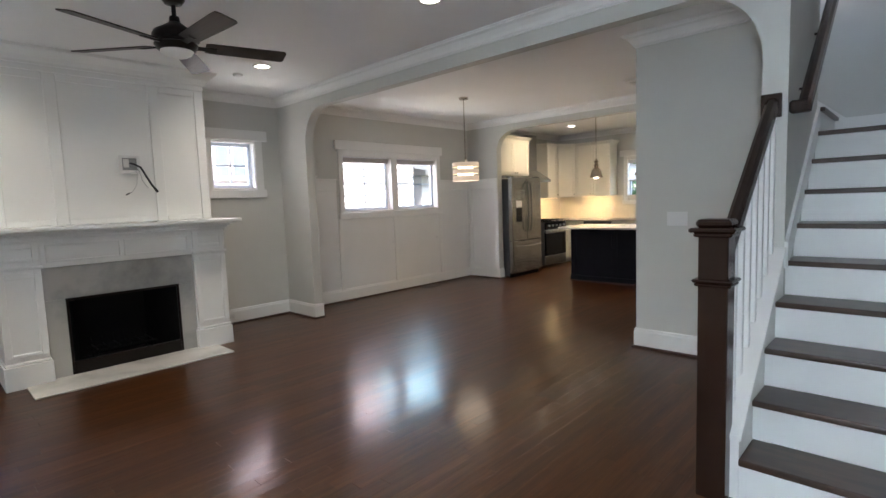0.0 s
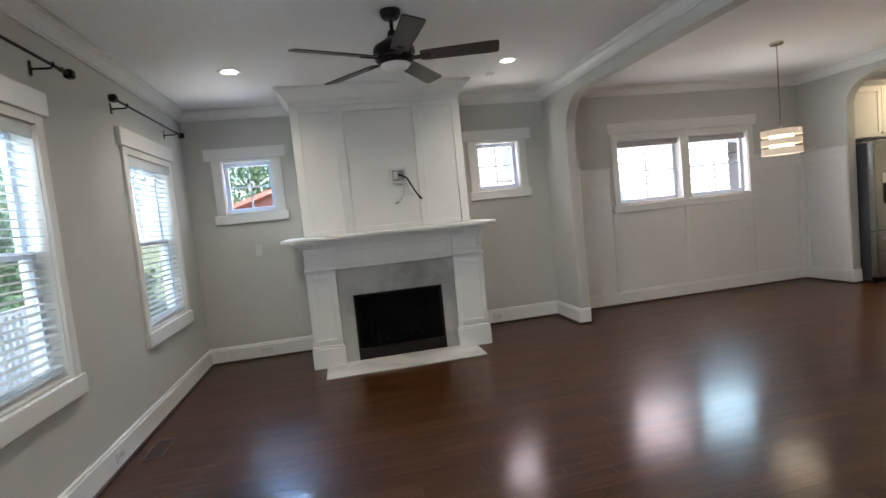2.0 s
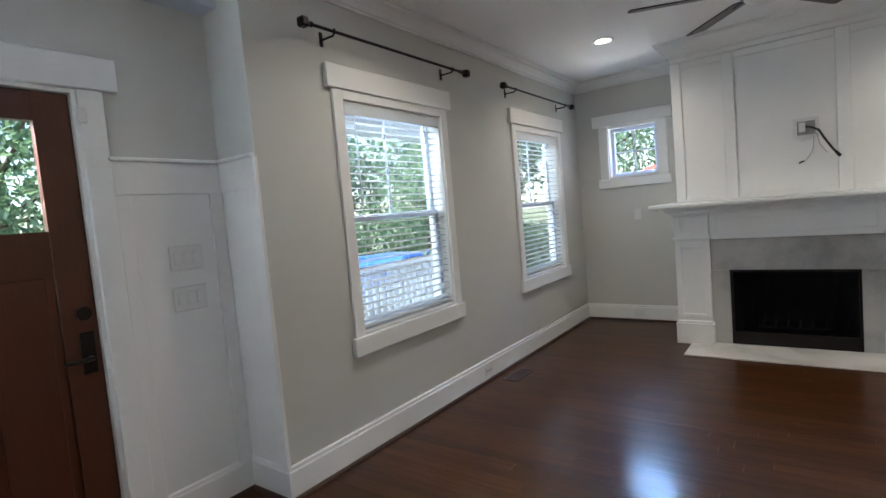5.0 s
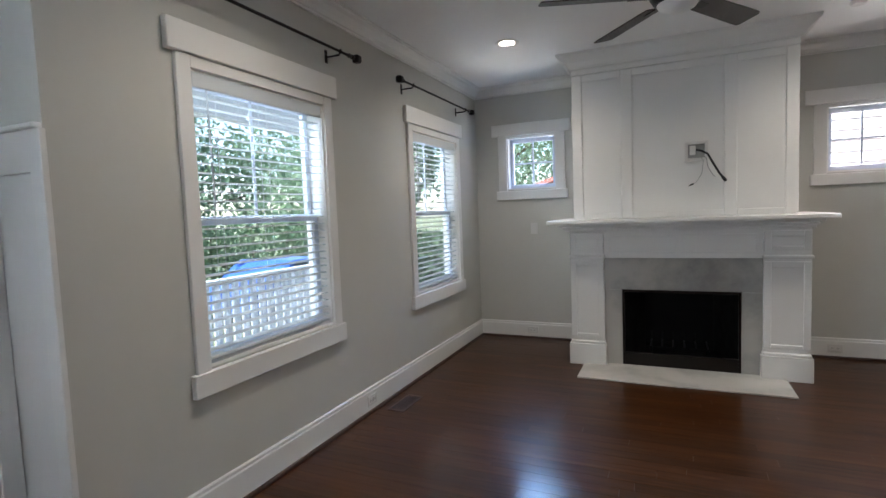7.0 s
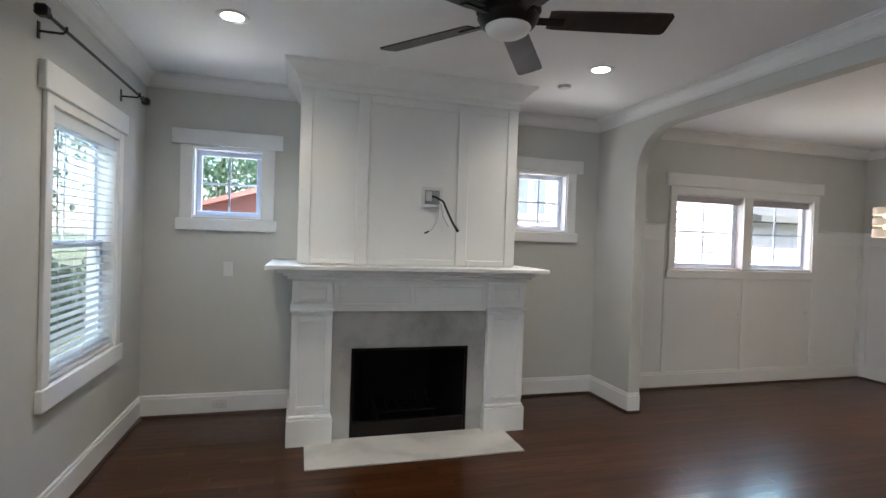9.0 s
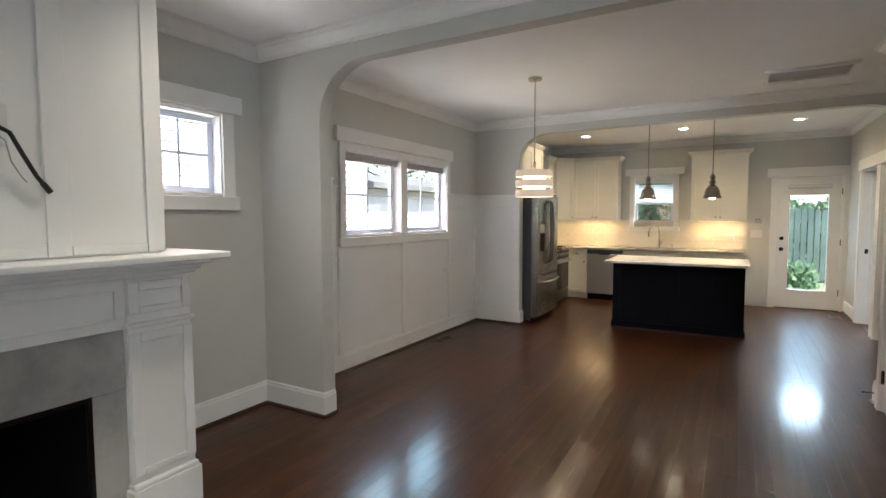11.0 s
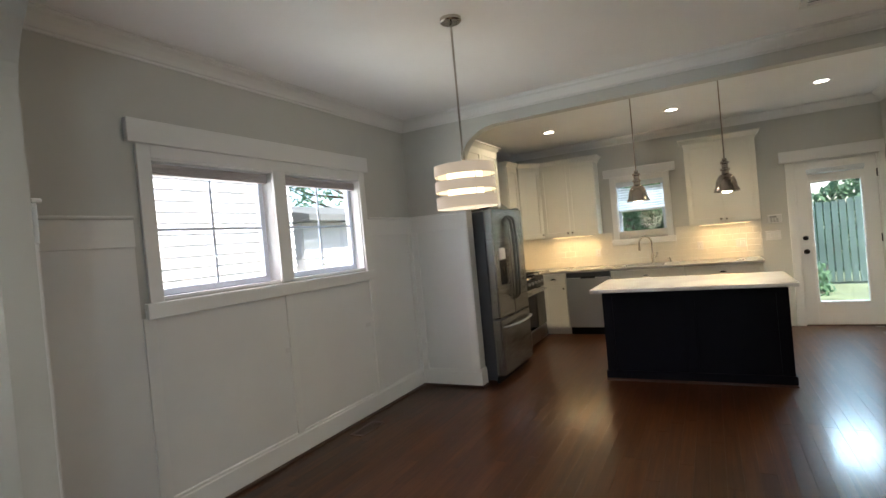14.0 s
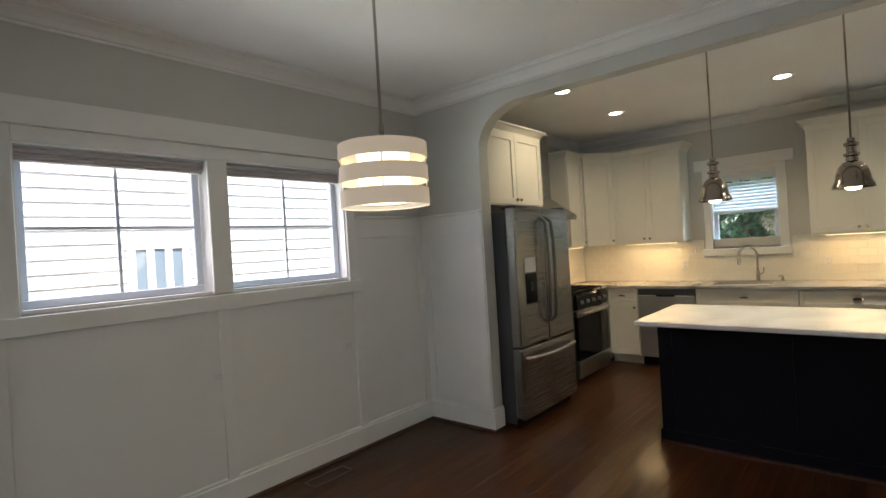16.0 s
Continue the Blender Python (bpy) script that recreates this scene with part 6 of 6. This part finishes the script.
lap_wall(-6.0, 0.0, -0.6, 5.8, 0, 3.4, "x", SIDING, rd)
part("gable", prism([(-0.6, 3.4), (5.8, 3.4), (2.6, 4.36)], "x", -6.0, 0.05), RED, rd, "red gable")
part("roof", prism([(-1.1, 3.22), (-1.06, 3.14), (2.6, 4.28), (6.26, 3.14), (6.3, 3.22), (2.6, 4.42)], "x", -6.4, 0.4), RED, rd, "red roof edge")

# front porch: deck, railing, posts, roof
po = thing("porch", (-3.4, -1.5, -0.35), "white painted front porch with railing and roof", "porch")
part("deck", box(-2.9, 4.4, -0.9, 0.67, 0.22, 0.28), GREY, po, "grey painted deck boards")
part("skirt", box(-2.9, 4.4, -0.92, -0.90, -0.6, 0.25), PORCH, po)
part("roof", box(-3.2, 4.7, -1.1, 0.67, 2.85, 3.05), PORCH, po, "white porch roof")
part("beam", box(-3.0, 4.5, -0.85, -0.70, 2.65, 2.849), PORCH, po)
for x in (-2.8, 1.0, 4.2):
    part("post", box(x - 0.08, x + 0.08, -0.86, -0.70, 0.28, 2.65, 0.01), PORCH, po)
for a, b in ((-2.72, 0.92), (1.08, 2.1)):
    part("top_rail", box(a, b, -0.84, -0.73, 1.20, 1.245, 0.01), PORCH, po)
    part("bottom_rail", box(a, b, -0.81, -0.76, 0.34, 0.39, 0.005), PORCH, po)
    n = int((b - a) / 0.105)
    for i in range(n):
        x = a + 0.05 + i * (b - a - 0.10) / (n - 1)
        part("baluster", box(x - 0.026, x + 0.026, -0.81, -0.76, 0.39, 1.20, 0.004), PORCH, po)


def car(x, y, z):
    c = thing("parked_car", (x, y, z), "blue parked car on the street", "car", "", 178)
    side = [(-2.1, 0.35), (2.1, 0.35), (2.15, 0.62), (1.95, 0.80), (1.05, 0.90), (0.45, 1.36), (-0.95, 1.40), (-1.65, 0.95), (-2.1, 0.86)]
    part("body", prism(side, "y", -0.85, 0.85, None, 0.05), BLUE, c)
    part("windscreen", prism([(1.0, 0.93), (0.48, 1.32), (0.44, 1.32), (0.9, 0.93)], "y", -0.70, 0.70), DARKPANE, c)
    for s in (-1, 1):
        part("side_window", prism([(0.75, 0.93), (0.36, 1.29), (-0.85, 1.32), (-1.35, 0.95)], "y", s * 0.852, s * 0.862), DARKPANE, c)
        for wx in (-1.3, 1.3):
            w = part("wheel", lathe([(0, -0.1), (0.3, -0.1), (0.33, -0.06), (0.33, 0.06), (0.3, 0.1), (0, 0.1)], 24, None, pose(wx, s * 0.78, 0.33, 90)), BLACK, c)
            part("rim", lathe([(0, -0.11), (0.2, -0.11), (0.2, 0.11), (0, 0.11)], 20, None, pose(wx, s * 0.785, 0.33, 90)), STEEL, w)


car(-10.4, -7.3, -0.93)


def tree(x, y, z, h, spread, leaves, seed, label):
    """Tapered trunk, forking limbs, and a crown of loose leaf clumps."""
    r = random.Random(seed)
    t = thing("tree", (x, y, z), label, "tree", "garden trees")
    bm = tube([(0, 0, -0.3), (0.05, 0.02, h * 0.25), (-0.04, 0.06, h * 0.5), (0.03, 0.0, h * 0.8)], [0.2, 0.16, 0.11, 0.04], 9)
    tips = []
    for i in range(9):
        a, zz = r.uniform(0, 2 * math.pi), h * r.uniform(0.22, 0.7)
        ln = spread * r.uniform(0.6, 1.0)
        e = Vector((math.cos(a) * ln, math.sin(a) * ln, zz + ln * r.uniform(0.15, 0.7)))
        tube([(0, 0, zz), e * 0.5 + Vector((0, 0, zz * 0.45)), e], [0.06, 0.04, 0.015], 6, bm)
        tips += [e, e * 0.6 + Vector((0, 0, zz * 0.4))]
    tips += [Vector((r.uniform(-0.4, 0.4) * spread, r.uniform(-0.4, 0.4) * spread, h * r.uniform(0.7, 1.0))) for _ in range(7)]
    part("trunk", bm, BARK, t)
    vs, fs = [], []
    for i in range(leaves):
        c = r.choice(tips)
        p = c + Vector((r.gauss(0, 0.36), r.gauss(0, 0.36), r.gauss(0, 0.3))) * spread * 0.55
        s = r.uniform(0.06, 0.13)
        m = Euler((r.uniform(-1.2, 1.2), r.uniform(-1.2, 1.2), r.uniform(0, 6.3))).to_matrix()
        b = len(vs)
        for q in ((-1, 0, 0), (-0.1, -0.55, 0.12), (1.1, 0, -0.1), (-0.1, 0.55, 0.12)):
            vs.append(tuple(p + m @ (Vector(q) * s)))
        fs.append((b, b + 1, b + 2, b + 3))
    me = bpy.data.meshes.new("crown")
    me.from_pydata(vs, [], fs)
    me.materials.append(LEAF)
    ob = new("crown", me)
    ob.parent = t


for i, (x, y, h, sp, n) in enumerate(((-6.5, -11.5, 6.5, 2.9, 9000), (-10.5, -11.5, 7.0, 3.0, 9000), (-3.2, -12.0, 7.0, 3.0, 8000), (-14.5, -9.5, 7.5, 3.2, 8000), (0.8, -9.5, 6.0, 2.6, 7000), (-24.0, -2.6, 9.5, 3.6, 9000), (-11.6, -5.3, 5.5, 2.3, 9000), (-20.0, -5.0, 7.0, 2.6, 3000))):
    tree(x, y, ground_z(y), h, sp, n, 11 + i, "leafy green tree across the street")
for i, (x, y, h, sp, n) in enumerate(((-4.7, 15.2, 3.4, 2.0, 9000), (0.9, 21.5, 5.0, 2.4, 2600), (-14.0, 17.0, 7.0, 3.2, 3200), (5.0, 10.0, 5.5, 2.4, 3600))):
    tree(x, y, -0.35, h, sp, n, 31 + i, "leafy green tree in the back garden")

# unseen overhang, added to shield the back door and window from direct sun
struct("added_eave_back", box(XW - T, XR + T, YK + T, YK + T + 0.9, H, H + 0.1), SIDING, "unseen white eave added over the kitchen door to keep sun out", "eave")
# slab added to brighten the door's reflection; the ground there is sunlit lawn
struct("patio", box(-3.2, 0.2, YK + T + 0.02, 11.7, -0.36, -0.30), CONCRETE, "pale slab added behind the kitchen door to brighten floor reflections", "patio")
fe = thing("fence", (-2.0, 17.4, -0.35), "weathered grey board fence across the back garden", "fence")
for i in range(62):
    x = -5.2 + i * 0.148
    part("board", box(x, x + 0.122, -0.012, 0.012, 0.05, 1.97 + 0.03 * math.sin(i * 7.1), 0.002), FENCE, fe)
for z in (0.4, 1.8):
    part("rail", box(-5.2, 4.0, 0.013, 0.06, z, z + 0.09), FENCE, fe)


def hedge(x0, x1, y, z, h, n, seed, label):
    """A clipped, uneven hedge of loose leaves."""
    r = random.Random(seed)
    ob = thing("hedge", ((x0 + x1) / 2, y, z), label, "hedge")
    vs, fs = [], []
    for i in range(n):
        u = r.uniform(x0, x1)
        top = h * (0.8 + 0.2 * math.sin(u * 1.7) * math.sin(u * 0.6 + 1))
        p = Vector((u - (x0 + x1) / 2, r.gauss(0, 0.35), r.uniform(0.0, top)))
        s = r.uniform(0.07, 0.14)
        m = Euler((r.uniform(-1.4, 1.4), r.uniform(-1.4, 1.4), r.uniform(0, 6.3))).to_matrix()
        b = len(vs)
        for q in ((-1, 0, 0), (-0.1, -0.55, 0.12), (1.1, 0, -0.1), (-0.1, 0.55, 0.12)):
            vs.append(tuple(p + m @ (Vector(q) * s)))
        fs.append((b, b + 1, b + 2, b + 3))
    me = bpy.data.meshes.new("foliage")
    me.from_pydata(vs, [], fs)
    me.materials.append(LEAF)
    f = new("foliage", me)
    f.parent = ob
    bm = bmesh.new()
    for i in range(14):
        u = -(x1 - x0) / 2 + (i + 0.5) * (x1 - x0) / 14
        tube([(u, 0, -0.2), (u + 0.1, 0.05, h * 0.7)], [0.04, 0.015], 6, bm)
    part("stems", bm, BARK, ob)


hedge(-24.0, 3.0, -13.5, ground_z(-13.5), 3.2, 15000, 71, "dense dark green hedge across the street")
hedge(-14.5, -8.5, -4.6, ground_z(-4.6), 1.9, 5000, 73, "leafy green shrubs beside the front garden")
hedge(-5.5, 2.5, 20.5, -0.35, 3.1, 6000, 74, "tall green bushes behind the garden fence")
hedge(-3.4, -0.9, 16.2, -0.35, 0.8, 900, 72, "low green shrubs along the garden fence")

# ---- floor: oak strips on a subfloor, the nearest as pieces ----
fl = tagged(part("floor", box(XW - T, XH + T, YE - T, YK + T, -0.2, -0.014), SHOE), "glossy dark red-brown stained oak strip floor", "floor", kind="structure")
rng = random.Random(5)
STRIP = 0.083
plank_mesh = {}


def plank_bm(length):
    bm = bmesh.new()
    w, c, z0 = STRIP - 0.0004, 0.0004, -0.014
    lo = [bm.verts.new(p) for p in ((0, 0, z0), (w, 0, z0), (w, length, z0), (0, length, z0))]
    mid = [bm.verts.new(p) for p in ((0, 0, -c), (w, 0, -c), (w, length, -c), (0, length, -c))]
    top = [bm.verts.new(p) for p in ((c, c, 0), (w - c, c, 0), (w - c, length - c, 0), (c, length - c, 0))]
    bm.faces.new(top)
    for a, b in ((lo, mid), (mid, top)):
        for i in range(4):
            bm.faces.new((a[i], a[(i + 1) % 4], b[(i + 1) % 4], b[i]))
    return bm


rest_v, rest_f, near_n = [], [], 0
lengths = [0.6, 0.75, 0.9, 1.05, 1.2, 1.4, 1.65]
x = XW
while x < XH:
    y = YE - rng.random() * 1.0
    while y < YK:
        ln = rng.choice(lengths)
        y0, y1 = max(y, YE), min(y + ln, YK)
        y += ln
        if y1 - y0 < 0.12 or (x > XR + 0.02 and y0 > 5.6) or (x + STRIP > XC and 4.7 < y0 and y1 < 5.7 and x > XC + 0.3):
            continue
        whole = abs(y1 - y0 - ln) < 1e-6
        if whole and near_n < 300 and -4.35 < x < -1.1 and 0.6 < (y0 + y1) / 2 < 6.2:
            if ln not in plank_mesh:
                bm = plank_bm(ln - 0.0009)
                me = bpy.data.meshes.new("plank")
                bm.to_mesh(me)
                bm.free()
                me.materials.append(FLOOR_A)
                plank_mesh[ln] = me
            ob = new("plank", plank_mesh[ln])
            ob.parent = fl
            ob.location = (x, y0, rng.uniform(-0.0001, 0.0))
            near_n += 1
        else:
            bm = plank_bm(y1 - y0 - 0.0009)
            base = len(rest_v)
            dz = rng.uniform(-0.0002, 0.0002)
            bm.verts.index_update()
            rest_v += [(v.co.x + x, v.co.y + y0, v.co.z + dz) for v in bm.verts]
            rest_f += [[base + v.index for v in f.verts] for f in bm.faces]
            bm.free()
    x += STRIP
me = bpy.data.meshes.new("floor_strips")
me.from_pydata(rest_v, [], rest_f)
me.materials.append(FLOOR_B)
ob = new("floor_strips", me)
ob.parent = fl
ob["kind"] = "stuff"
# tiled floor of the small rooms
struct("floor_side_rooms", box(XR + T, 1.7, 7.2, YK + 0.1, -0.1, -0.001), SHOE, "dark wood floor of the small rooms", "floor")
